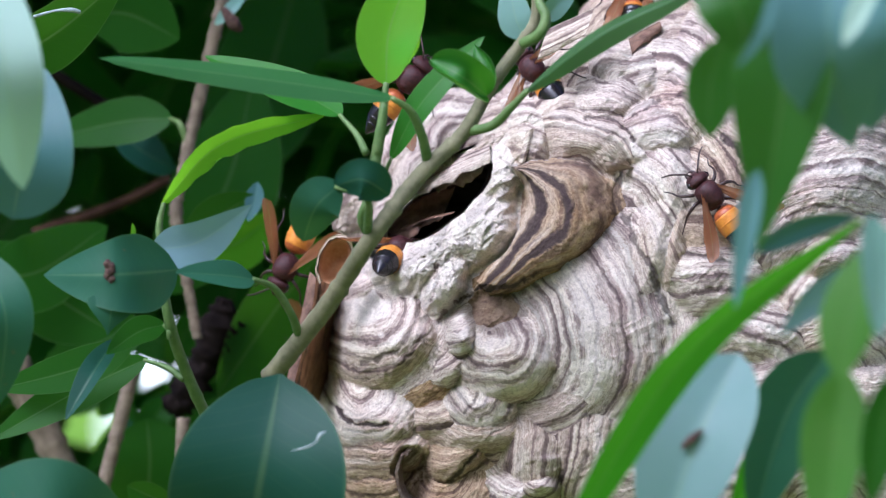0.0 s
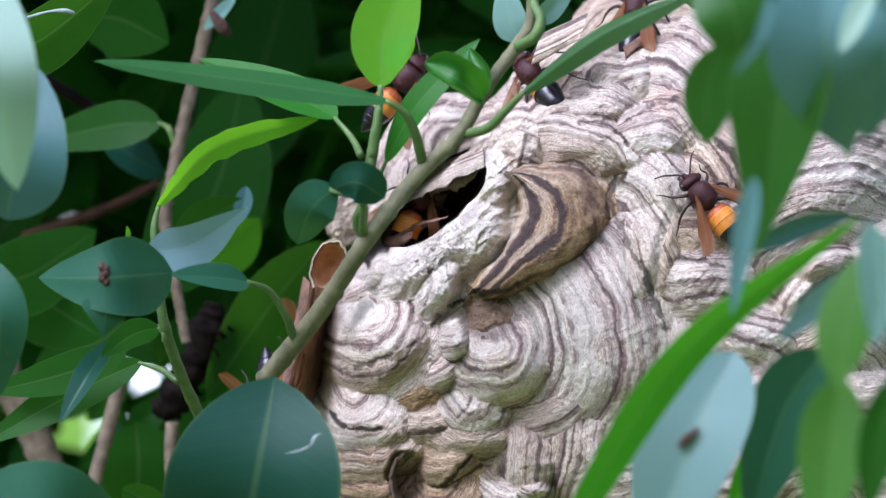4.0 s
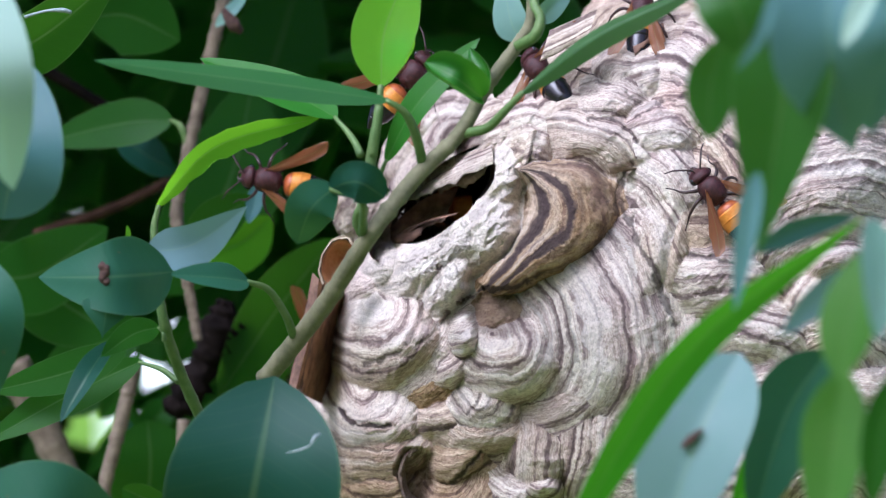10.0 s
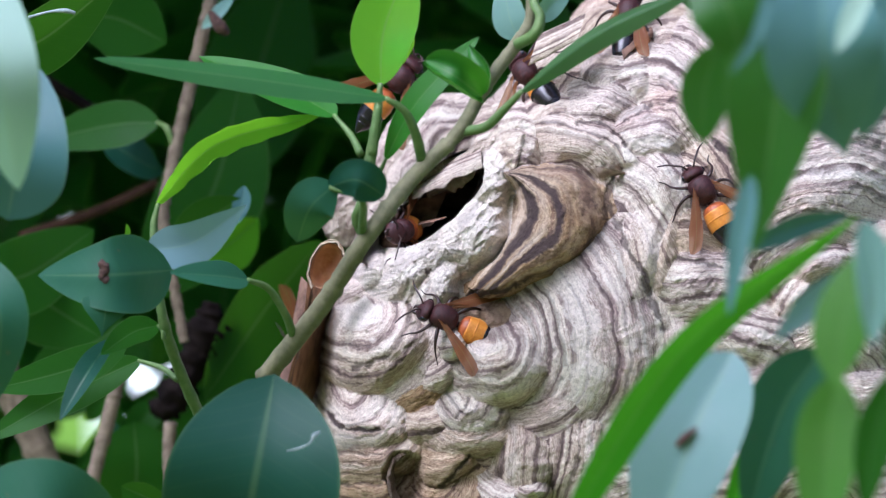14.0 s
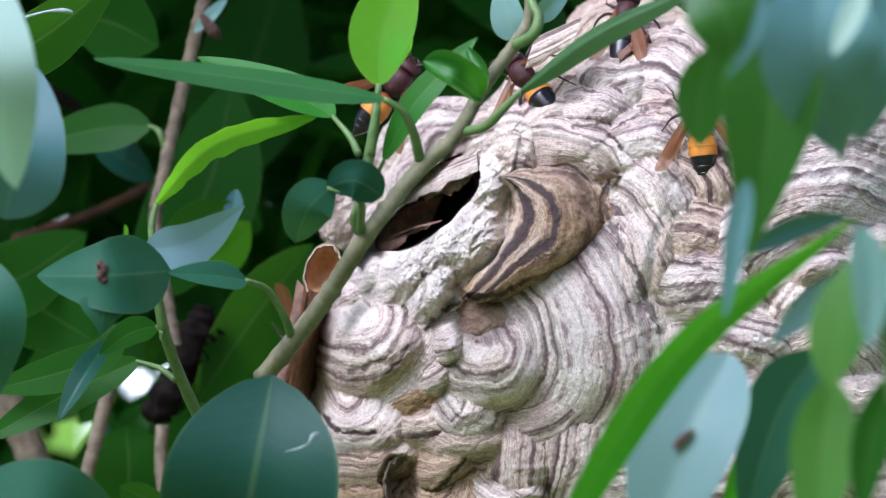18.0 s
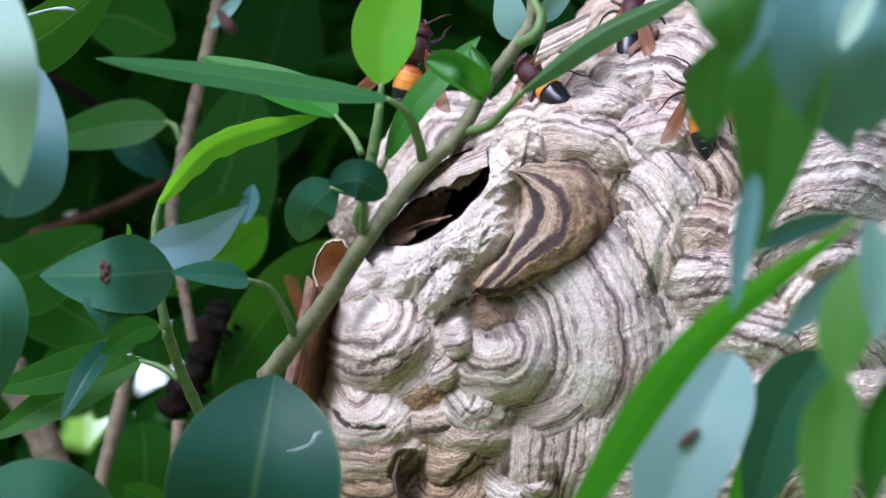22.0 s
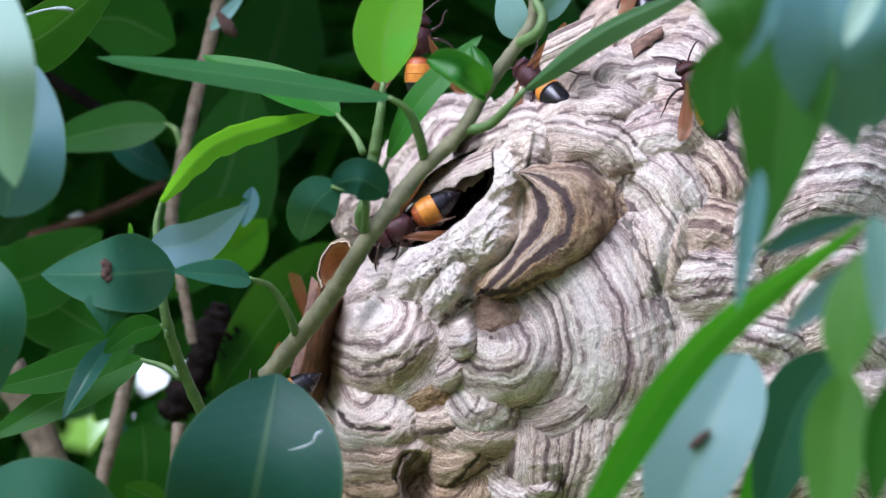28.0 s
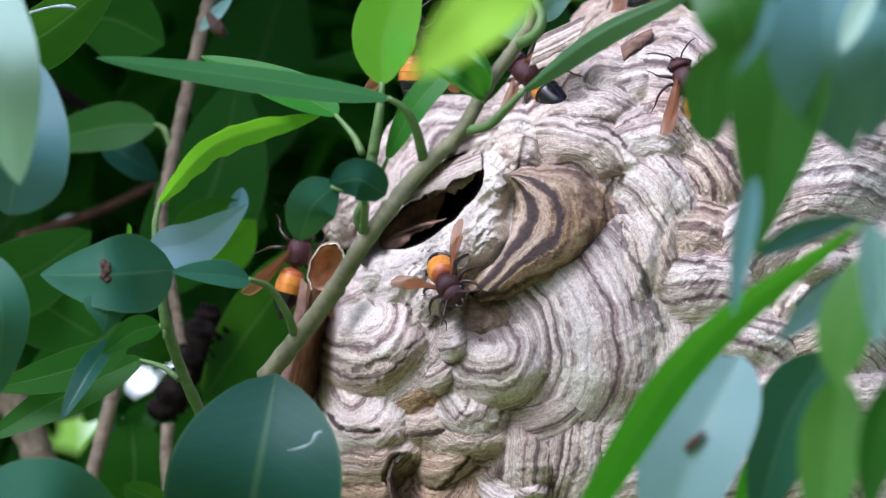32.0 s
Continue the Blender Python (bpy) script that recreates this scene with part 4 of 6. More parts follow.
# long blade seen on edge
leaf(branch, (926, 166, FD - .01), (1072, 56, FD - .03), (1256, -28, FD - .05), 45, M_GLINT, roll=30, twist=8, fold=-0.75, peak=0.5, stalk=[(832, 232, FD), (872, 222, FD - .004), (905, 190, FD - .008)], rad=8)
leaf(branch, (930, 70, FD + .012), (912, 30, FD + .012), (900, -40, FD + .014), 60, M_PALE, roll=12, fold=0.15, label="pale bluish leaf, underside seen")
leaf(branch, (955, 35, FD + .01), (985, 10, FD + .01), (1030, -40, FD + .015), 40, M_PALE, roll=-20, label="pale bluish leaf, underside seen")
# the folded dark leaf before the entrance
leaf(branch, (590, 332, FD - .022), (640, 318, FD - .03), (690, 346, FD - .026), 76, M_DARK, roll=-10, fold=-0.2, curl=0.5, peak=0.6, sharp=0.5, label="dark green folded leaf", stalk=[(650, 412, FD), (652, 385, FD - .01), (648, 350, FD - .024)], rad=7)
leaf(branch, (604, 326, FD - .022), (560, 366, FD - .024), (536, 428, FD - .014), 88, M_WAXY, roll=10, fold=-0.12, curl=0.3, peak=0.45, sharp=0.6, label="dark green folded leaf")
leaf(branch, (450, 495, FD + .004), (400, 488, FD - .002), (310, 482, FD - .01), 60, M_WAXY, roll=-40, fold=0.2, stalk=[(528, 590, FD + .02), (515, 555, FD + .015), (485, 510, FD + .01)], rad=7, label="grey-green leaf with a pale scar")

# ---- the sprig with the spotted leaf ----
sprig = thing("leafy_sprig", spot(370, 750, -0.05), "thin green sprig with dull grey-green and bright leaves", "branch", "leafy branches")
SD = -0.06
tube("stem", [spot(372, 752, SD + .02), spot(330, 660, SD + .01), spot(300, 570, SD), spot(285, 470, SD), spot(283, 425, SD)], [10 * MM, 10 * MM, 9 * MM, 7 * MM, 6 * MM], M_STEM, sprig, n=30, knobs=0.15)
leaf(sprig, (284, 365, SD), (392, 256, SD - .004), (578, 203, SD + .01), 52, M_YOUNG, roll=-25, twist=30, fold=0.2, peak=0.5, bites=0.5, stalk=[(283, 430, SD), (282, 395, SD)], rad=6, label="bright green narrow leaf with a bitten edge")
leaf(sprig, (316, 478, SD - .006), (205, 486, SD - .024), (78, 487, SD - .012), 140, M_WAXY, roll=-8, fold=-0.12, curl=0.35, peak=0.3, sharp=0.8, label="grey-green leaf with a brown speck")
leaf(sprig, (200, 520, SD - .0225), (196, 556, SD - .0235), (190, 596, SD - .022), 84, M_WAXY, roll=8, fold=-0.15, peak=0.2, sharp=1.6, label="drawn-out tip of a grey-green leaf")
leaf(sprig, (270, 442, SD), (352, 428, SD - .008), (446, 362, SD - .016), 84, M_SHEEN, roll=-18, fold=0.12, peak=0.4, sharp=0.95, label="pale bluish glossy leaf, sky sheen put into its colour")
leaf(sprig, (232, 430, SD), (236, 410, SD), (234, 395, SD), 9, M_YOUNG, roll=0)
leaf(sprig, (292, 575, SD + .005), (245, 588, SD), (188, 628, SD - .01), 52, M_LEAF, roll=-20, fold=0.2, stalk=[(300, 600, SD), (298, 585, SD)], rad=4)
leaf(sprig, (205, 600, SD + .005), (165, 660, SD - .01), (116, 744, SD - .015), 46, M_DARK, roll=-30, fold=0.4, label="dark folded leaf")
leaf(sprig, (235, 612, SD + .01), (130, 655, SD + .012), (-10, 690, SD + .02), 70, M_LEAF, roll=-5, fold=0.1)
leaf(sprig, (262, 634, SD + .02), (135, 694, SD + .02), (-20, 780, SD + .02), 74, M_LEAF, roll=-15, fold=0.15, stalk=[(325, 672, SD + .01), (295, 650, SD + .015)], rad=5)
for k in range(16):
    a = k * 2.4
    p = spot(194 + 10 * math.cos(a) * (k % 4) * 0.33, 481 + 15 * math.sin(a) * (k % 4) * 0.33, SD - .0235)
    tube("speck", [p - UP * 0.0009, p + AHEAD * -0.0004, p + UP * 0.0009 + RIGHT * 0.0006 * math.sin(k * 2.0)], [0.0006, 0.0011 - 0.0004 * (k % 3 == 0), 0.0005], M_FRASS, sprig, "brown frass speck", n=5, ring=6)

# ---- the large leaves low in front ----
low = thing("leafy_branch", spot(420, 1000, -0.1), "low branch with large dark glossy leaves", "branch", "leafy branches")
tube("stem", [spot(560, 1100, -.1), spot(380, 1020, -.1), spot(100, 960, -.11)], [16 * MM, 14 * MM, 10 * MM], M_TWIG, low, n=20)
leaf(low, (496, 662, -.105), (455, 880, -.11), (400, 1150, -.07), 300, M_DARK, roll=-6, fold=0.12, curl=0.2, peak=0.48, sharp=0.7, label="large dark green leaf with a snail trail")
leaf(low, (235, 960, -.11), (95, 892, -.13), (-60, 900, -.12), 150, M_WAXY, roll=-12, fold=0.12, peak=0.5, sharp=0.5)
leaf(low, (225, 860, -.09), (270, 880, -.09), (320, 900, -.09), 60, M_LEAF, roll=-30)
tube("snail_trail", [spot(516, 798, -.119), spot(538, 793, -.1195), spot(558, 784, -.1195), spot(566, 770, -.1195), spot(576, 764, -.119)], [0.0001, 0.0003, 0.0002, 0.0006, 0.0002], M_SILK, low, n=14, ring=6)

# ---- the pale leaves at the edge ----
edge = thing("leafy_branch", spot(-60, 60, -0.2), "close branch with pale bluish and dark leaves", "branch", "leafy branches")
tube("stem", [spot(-60, -120, -.2), spot(-50, 60, -.2), spot(-70, 500, -.2)], [12 * MM, 12 * MM, 10 * MM], M_TWIG, edge, n=16)
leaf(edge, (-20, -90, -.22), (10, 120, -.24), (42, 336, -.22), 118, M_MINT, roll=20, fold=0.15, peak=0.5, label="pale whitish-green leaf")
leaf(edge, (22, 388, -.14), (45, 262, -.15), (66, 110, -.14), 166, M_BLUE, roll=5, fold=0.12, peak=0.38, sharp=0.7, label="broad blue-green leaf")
leaf(edge, (-40, 440, -.12), (10, 560, -.13), (-5, 720, -.12), 95, M_WAXY, roll=15, fold=0.1, label="grey-green leaf with pale scars")
leaf(edge, (-30, 120, -.02), (90, 65, -.02), (225, -45, -.01), 130, M_LEAF, roll=-32, fold=0.12)
tube("droppings", [spot(60, 30, -.03), spot(95, 20, -.031), spot(125, 18, -.031), spot(142, 22, -.03)], [0.0005, 0.0003, 0.0007, 0.0005], M_SILK, edge, n=14, ring=6)

# ---- twigs and leaves behind ----
back = thing("leafy_branch", spot(320, 900, 0.14), "shaded brown twigs with broad dark leaves behind", "branch", "leafy branches")
BD = 0.12
tube("twig", [spot(405, -40, BD), spot(385, 40, BD), spot(355, 165, BD), spot(325, 300, BD), spot(312, 385, BD), spot(335, 520, BD), spot(350, 600, BD)], [13 * MM, 12.5 * MM, 12 * MM, 11.5 * MM, 12 * MM, 10 * MM, 9 * MM], M_BARK, back, n=100, ring=12, knobs=0.1, rough=0.15, scars=5)
tube("twig", [spot(238, 640, BD), spot(219, 720, BD), spot(185, 855, BD), spot(165, 960, BD)], [13 * MM, 14 * MM, 13 * MM, 13 * MM], M_BARK, back, n=60, ring=12, knobs=0.05, rough=0.1, scars=14)
tube("twig", [spot(325, 740, BD), spot(322, 800, BD), spot(330, 900, BD)], [12 * MM, 12 * MM, 12 * MM], M_BARK, back, n=24, knobs=0.12, rough=0.1)
tube("twig", [spot(20, 640, BD + .05), spot(70, 740, BD + .05), spot(115, 840, BD + .05), spot(140, 900, BD + .05)], [34 * MM, 32 * MM, 30 * MM, 30 * MM], M_BARK, back, n=30, ring=12, knobs=0.1, rough=0.1)
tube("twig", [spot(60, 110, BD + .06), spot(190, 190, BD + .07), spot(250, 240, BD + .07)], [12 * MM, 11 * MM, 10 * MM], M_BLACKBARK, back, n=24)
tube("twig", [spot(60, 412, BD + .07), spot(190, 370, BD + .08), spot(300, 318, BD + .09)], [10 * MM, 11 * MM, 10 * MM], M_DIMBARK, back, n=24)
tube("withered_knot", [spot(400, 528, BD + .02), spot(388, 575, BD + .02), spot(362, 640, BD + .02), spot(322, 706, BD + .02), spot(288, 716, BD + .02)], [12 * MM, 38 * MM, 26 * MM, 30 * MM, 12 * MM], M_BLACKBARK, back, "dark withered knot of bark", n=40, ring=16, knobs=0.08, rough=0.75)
tube("bud", [spot(395, 15, BD - .01), spot(412, 40, BD - .012), spot(425, 52, BD - .01)], [6 * MM, 14 * MM, 7 * MM], M_FRASS, back, "brown bud scale", n=12)
leaf(back, (380, 45, BD - .01), (410, 15, BD - .01), (440, -20, BD), 26, M_PALE, roll=20)
leaf(back, (150, 30, BD + .02), (225, 25, BD + .02), (318, 70, BD + .02), 150, M_LEAF, roll=-8, fold=0.1, peak=0.55)
leaf(back, (306, 210, BD + .005), (215, 216, BD + .01), (70, 250, BD + .02), 92, M_LEAF, roll=-15, fold=0.1, stalk=[(330, 250, BD), (318, 220, BD)])
leaf(back, (400, 320, .29), (470, 150, .30), (540, -80, .31), 250, M_LEAF, roll=-20, fold=0.06, peak=0.5)
leaf(back, (280, 520, BD + .05), (400, 330, BD + .06), (450, 130, BD + .07), 210, M_LEAF, roll=-12, fold=0.06)
leaf(back, (385, 700, BD + .02), (490, 545, BD + .03), (590, 420, BD + .04), 200, M_LEAF, roll=-48, fold=0.08)
leaf(back, (400, 760, BD + .05), (450, 640, BD + .06), (560, 520, BD + .06), 190, M_LEAF, roll=-50, fold=0.08)
leaf(back, (-30, 490, BD), (70, 480, BD), (190, 400, BD + .02), 150, M_LEAF, roll=-10, fold=0.06)
leaf(back, (200, 590, BD + .01), (90, 520, BD + .01), (-30, 430, BD + .01), 160, M_LEAF, roll=10, fold=0.08)
leaf(back, (330, 440, BD - .02), (385, 385, BD - .02), (450, 345, BD - .02), 90, M_LEAF, roll=-20, fold=0.1)
leaf(back, (438, 392, BD - .02), (450, 356, BD - .02), (456, 322, BD - .02), 34, M_BLUE, roll=10, peak=0.6)
leaf(back, (330, 450, BD + .03), (420, 430, BD + .03), (480, 380, BD + .03), 110, M_YOUNG, roll=-20)
leaf(back, (205, 235, BD + .05), (255, 270, BD + .05), (310, 300, BD + .06), 90, M_DARK, roll=35)
leaf(back, (240, 560, BD + .03), (190, 600, BD + .03), (80, 640, BD + .03), 110, M_LEAF, roll=-15)
leaf(back, (260, 740, BD + .03), (265, 830, BD + .03), (250, 960, BD + .04), 170, M_LEAF, roll=10, fold=0.1)
leaf(back, (222, 735, BD + .06), (212, 800, BD + .06), (180, 900, BD + .07), 60, M_WAXY, roll=30)
leaf(back, (440, 700, BD + .09), (380, 800, BD + .09), (340, 920, BD + .09), 170, M_LEAF, roll=10)


leaf(back, (330, 620, .30), (275, 600, .30), (200, 600, .31), 90, M_LEAF, roll=20)
leaf(back, (345, 640, .28), (310, 700, .28), (285, 790, .29), 60, M_LEAF, roll=20)
leaf(back, (225, 610, .32), (160, 690, .32), (70, 720, .33), 90, M_LEAF, roll=-10)
leaf(back, (60, 690, .34), (20, 740, .34), (-60, 745, .35), 60, M_LEAF, roll=10)
leaf(back, (60, 760, .34), (80, 830, .34), (110, 920, .35), 100, M_LEAF, roll=10)
leaf(back, (356, 556, .26), (326, 596, .26), (300, 644, .27), 70, M_LEAF, roll=10)
leaf(back, (306, 700, .26), (272, 742, .26), (240, 800, .27), 66, M_LEAF, roll=-10)
leaf(back, (246, 628, .24), (212, 690, .24), (176, 738, .25), 64, M_LEAF, roll=-10)
leaf(back, (232, 712, .25), (222, 765, .25), (204, 830, .26), 40, M_LEAF, roll=10)
leaf(back, (238, 722, .30), (200, 780, .30), (150, 840, .31), 44, M_LEAF, roll=-10)

# ---- leaves close before the nest's far flank ----
hang = thing("hanging_leaves", spot(1400, -80, -0.35), "close hanging leaves, soft green and bluish", "branch", "leafy branches")
HD = -0.33
tube("stem", [spot(1330, -120, HD), spot(1350, -20, HD), spot(1360, 80, HD)], [16 * MM, 14 * MM, 8 * MM], M_STEM, hang, n=20)
leaf(hang, (1402, 25, HD - .012), (1384, 180, HD - .012), (1342, 448, HD), 152, M_MOSS, roll=-14, fold=0.3, peak=0.38, sharp=1.15, label="hanging green leaf with a drawn-out tip")
leaf(hang, (1342, 300, HD - .014), (1322, 405, HD - .010), (1300, 548, HD - .004), 38, M_TEAL, roll=-12, fold=0.2, peak=0.35, label="bluish drawn-out leaf tip")
leaf(hang, (1284, 66, HD + .02), (1258, 150, HD + .02), (1256, 244, HD + .02), 84, M_MOSS, roll=22, fold=0.1, peak=0.5)
leaf(hang, (1372, -40, HD - .03), (1350, 50, HD - .03), (1304, 122, HD - .028), 20, M_TEAL, roll=15, fold=0.2, label="bluish rolled leaf edge")
leaf(hang, (1250, -80, HD - .01), (1302, 10, HD - .015), (1330, 112, HD - .01), 112, M_MOSS, roll=-10, fold=0.1)
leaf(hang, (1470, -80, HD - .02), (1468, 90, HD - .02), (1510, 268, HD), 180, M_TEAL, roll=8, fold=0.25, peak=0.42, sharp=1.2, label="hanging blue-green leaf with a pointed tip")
# narrow leaf whose white gloss is painted as pale colour
leaf(hang, (1560, -60, HD - .03), (1520, 20, HD - .03), (1492, 82, HD - .03), 36, M_MINT, roll=-10, fold=0.2, label="whitish leaf, its gloss put into the colour")
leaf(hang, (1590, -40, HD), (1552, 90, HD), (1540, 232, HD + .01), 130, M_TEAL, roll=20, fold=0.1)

strap = thing("strap_leaf_spray", spot(1300, 1000, -0.28), "spray of narrow bright and pale leaves before the nest", "branch", "leafy branches")
TD = -0.27
tube("stem", [spot(1330, 1100, TD), spot(1320, 980, TD), spot(1330, 900, TD)], [14 * MM, 12 * MM, 9 * MM], M_STEM, strap, n=16)
leaf(strap, (985, 985, TD), (1218, 628, TD - .01), (1530, 384, TD - .02), 68, M_GREEN, roll=-32, twist=-30, fold=0.12, peak=0.4, label="long narrow bright green leaf")
leaf(strap, (1308, 626, TD + .03), (1236, 775, TD + .02), (1160, 985, TD + .02), 172, M_ASH, roll=-18, fold=0.3, peak=0.5, sharp=0.7, label="pale grey-green leaf with a brown fleck")
leaf(strap, (1466, 622, TD + .05), (1392, 735, TD + .05), (1330, 930, TD + .05), 128, M_WAXY, roll=15, fold=0.22, peak=0.4, label="dark green folded leaf")
leaf(strap, (1402, 745, TD + .06), (1350, 815, TD + .06), (1295, 910, TD + .06), 62, M_GREEN, roll=10)
leaf(strap, (1335, 446, TD), (1420, 404, TD), (1515, 382, TD), 40, M_BLUE, roll=-25, fold=0.2, label="bluish narrow leaf")
tube("fleck", [spot(1207, 794, TD + .0186), spot(1222, 780, TD + .0186), spot(1243, 762, TD + .0186)], [0.0005, 0.0012, 0.0006], M_FRASS, strap, "brown fleck", n=10, ring=7)

verge = thing("hanging_leaves", spot(1560, 500, -0.38), "narrow green and bluish leaves hanging close before the nest", "branch", "leafy branches")
VD = -0.37
tube("stem", [spot(1640, 300, VD), spot(1585, 480, VD), spot(1600, 700, VD)], [10 * MM, 10 * MM, 10 * MM], M_STEM, verge, n=16)
leaf(verge, (1560, 420, VD), (1506, 560, VD), (1484, 672, VD), 92, M_OLIVE, roll=-25, twist=30, fold=0.2)
leaf(verge, (1492, 650, VD + .015), (1476, 790, VD + .015), (1462, 1000, VD + .015), 98, M_OLIVE, roll=-15, twist=-30, fold=0.25, peak=0.45, sharp=0.9)
leaf(verge, (1525, 465, VD + .04), (1450, 525, VD + .04), (1383, 590, VD + .04), 50, M_SHEEN, roll=30, fold=0.1, label="bluish leaf tip")
leaf(verge, (1540, 380, VD - .01), (1560, 480, VD - .01), (1555, 600, VD - .01), 60, M_PALE, roll=10, fold=0.2)
leaf(verge, (1600, 640, VD), (1560, 760, VD), (1540, 900, VD), 60, M_LEAF, roll=10, fold=0.2)

# ---- the gust-blown shoot that dips into view ----
gust = thing("swaying_shoot", spot(1300, -300, -0.5), "bright young shoot swaying before the nest, sunlight put into its leaf colour", "branch", "leafy branches")
GD = -0.5
tube("stem", [spot(2300, -1300, 0.3), spot(2100, -500, -0.2), spot(1720, -40, GD), spot(1400, 60, GD), spot(1150, 138, GD), spot(1000, 112, GD)], [30 * MM, 20 * MM, 11 * MM, 9 * MM, 8 * MM, 4 * MM], M_STEM, gust, n=50)
leaf(gust, (990, 110, GD), (860, 72, GD - .01), (712, 102, GD), 112, M_LIME, roll=20, fold=0.1)
leaf(gust, (1000, 115, GD), (890, 190, GD - .01), (774, 292, GD), 88, M_LIME, roll=-10, fold=0.15)
leaf(gust, (1000, 110, GD), (1050, 65, GD - .01), (1120, -10, GD), 120, M_LIME, roll=10, fold=0.1)
leaf(gust, (1120, 140, GD), (1350, 85, GD - .01), (1660, 62, GD), 60, M_MINT, roll=30, fold=0.2, label="pale sunlit leaf")
leaf(gust, (1400, 60, GD), (1480, 0, GD - .01), (1600, -50, GD), 110, M_LIME, roll=10, fold=0.1)


# ---- foliage beyond ----
GAPS = ((256, 690, 13), (258, 665, 8), (142, 780, 12))


def open_gap(c, w, s, ln):
    """Whether a leaf at c would close one of the gaps to the sky."""
    n = s.cross(w)
    for gu, gv, gr in GAPS:
        for k in range(9):
            way = spot(gu + (gr * math.cos(k * 0.785) if k else 0), gv + (gr * math.sin(k * 0.785) if k else 0)) - EYE
            down = way.dot(n)
            if abs(down) < 1e-5:
                continue
            hit = EYE + way * ((c - EYE).dot(n) / down) - c
            if -0.1 < hit.dot(w) / ln < 1.1 and abs(hit.dot(s)) / ln < 0.24:
                return True
    return False


def foliage(name, label, count, lo, hi, size, seed, mat, keep=None):
    """Countless leaves of the tree, scattered between two corners of the view's space."""
    rnd = random.Random(seed)
    verts, faces, al, ac = [], [], [], []
    for _ in range(count):
        u, v, d = (rnd.uniform(lo[k], hi[k]) for k in range(3))
        if keep and not keep(u, v, d):
            continue
        c = spot(u, v, d)
        w = Vector((rnd.gauss(0, 1), rnd.gauss(0, 1), rnd.gauss(-0.4, 0.7))).normalized()
        n = Vector((rnd.gauss(0, 0.6), rnd.gauss(-0.3, 0.6), 1)).normalized()
        s = w.cross(n).normalized()
        n = s.cross(w)
        ln = size * rnd.uniform(0.7, 1.3)
        b = len(verts)
        if open_gap(c, w, s, ln):
            continue
        for t, wd, dip in ((0, 0.02, 0), (0.25, 0.17, 0.03), (0.55, 0.2, 0.03), (0.85, 0.09, -0.03), (1, 0.01, -0.1)):
            for k in (-1, 0, 1):
                verts.append(c + w * (t * ln) + s * (k * wd * ln) + n * (ln * (dip + 0.05 * abs(k))))
                al.append(t)
                ac.append(k)
        for i in range(4):
            for j in range(2):
                faces.append((b + i * 3 + j, b + i * 3 + j + 1, b + i * 3 + j + 4, b + i * 3 + j + 3))
    ob = sheet(name, verts, faces, mat, None, label, along=al, across=ac)
    return tagged(ob, label, "foliage", kind="stuff")


foliage("foliage", "dense shaded evergreen leaves of the tree behind", 2600, (-900, -700, 0.3), (1900, 1500, 1.6), 0.09, 3, M_LEAF,
        lambda u, v, d: True)
# leaves out of view, added to darken the twigs behind
foliage("shade_leaves", "unseen evergreen leaves added to shade the twigs below", 200, (-950, -1900, 0.05), (400, -560, 0.45), 0.09, 9, M_LEAF)
# crown above the view, added to hold back light from the sky
foliage("unseen_crown", "unseen evergreen crown added overhead to block the sky", 3000, (-4500, -5500, 0.12), (5500, -700, 2.6), 0.11, 4, M_LEAF)
# glowing sheet behind the leaf gaps, sunlight put in as emission
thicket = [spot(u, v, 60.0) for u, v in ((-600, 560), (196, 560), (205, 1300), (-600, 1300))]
tagged(sheet("backdrop", thicket, [(0, 1, 2, 3)], M_FAR, None), "glowing backdrop of greenery far beyond the leaves, in place of sunlight", "backdrop", kind="structure")
# added glowing sheet, so the gaps show white instead of blue sky
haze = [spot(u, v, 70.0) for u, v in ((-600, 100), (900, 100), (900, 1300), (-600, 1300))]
tagged(sheet("backdrop", haze, [(0, 1, 2, 3)], M_HAZE, None), "glowing backdrop in place of the bright hazy sky beyond the leaves", "backdrop", kind="structure")
# ground out of view; its green is set for the light it bounces up
ground = sheet("ground", [(-400, -400, 0), (400, -400, 0), (400, 400, 0), (-400, 400, 0)], [(0, 1, 2, 3)], M_SOIL, None)
tagged(ground, "grassy soil under the tree", "ground", kind="structure")

# the tree that carries it all: its trunk stands behind the leaves
tree = thing("tree_trunk", spot(1500, 500, 1.75) * 1.0, "grey-brown evergreen tree trunk rising behind the leaves", "tree")
foot = spot(1500, 500, 1.75)
tube("trunk", [(foot.x + 0.05, foot.y, -0.05), (foot.x, foot.y, 0.5), (foot.x - 0.04, foot.y, 1.6), foot, foot + Vector((0.05, 0.05, 0.9)), foot + Vector((0.0, 0.1, 1.7))], [0.16, 0.13, 0.115, 0.10, 0.075, 0.03], M_BARK, tree, n=60, ring=16, rough=0.06)
for ends, r in (((spot(1250, -900, 0.12), spot(1350, -700, 0.9)), 0.016), ((spot(-900, -900, 0.7), spot(200, -900, 1.2)), 0.02), ((spot(300, 1250, 0.35), spot(900, 1000, 1.2)), 0.016), ((spot(2300, -1300, 0.3), spot(2000, -900, 1.0)), 0.016)):
    tube("limb", [foot + Vector((0, 0, 0.3)), ends[1], ends[0]], [r * 1.6, r * 1.2, r * 0.6], M_BARK, tree, n=24, rough=0.08)


# ---- hornets ----
SIZE = 1.06


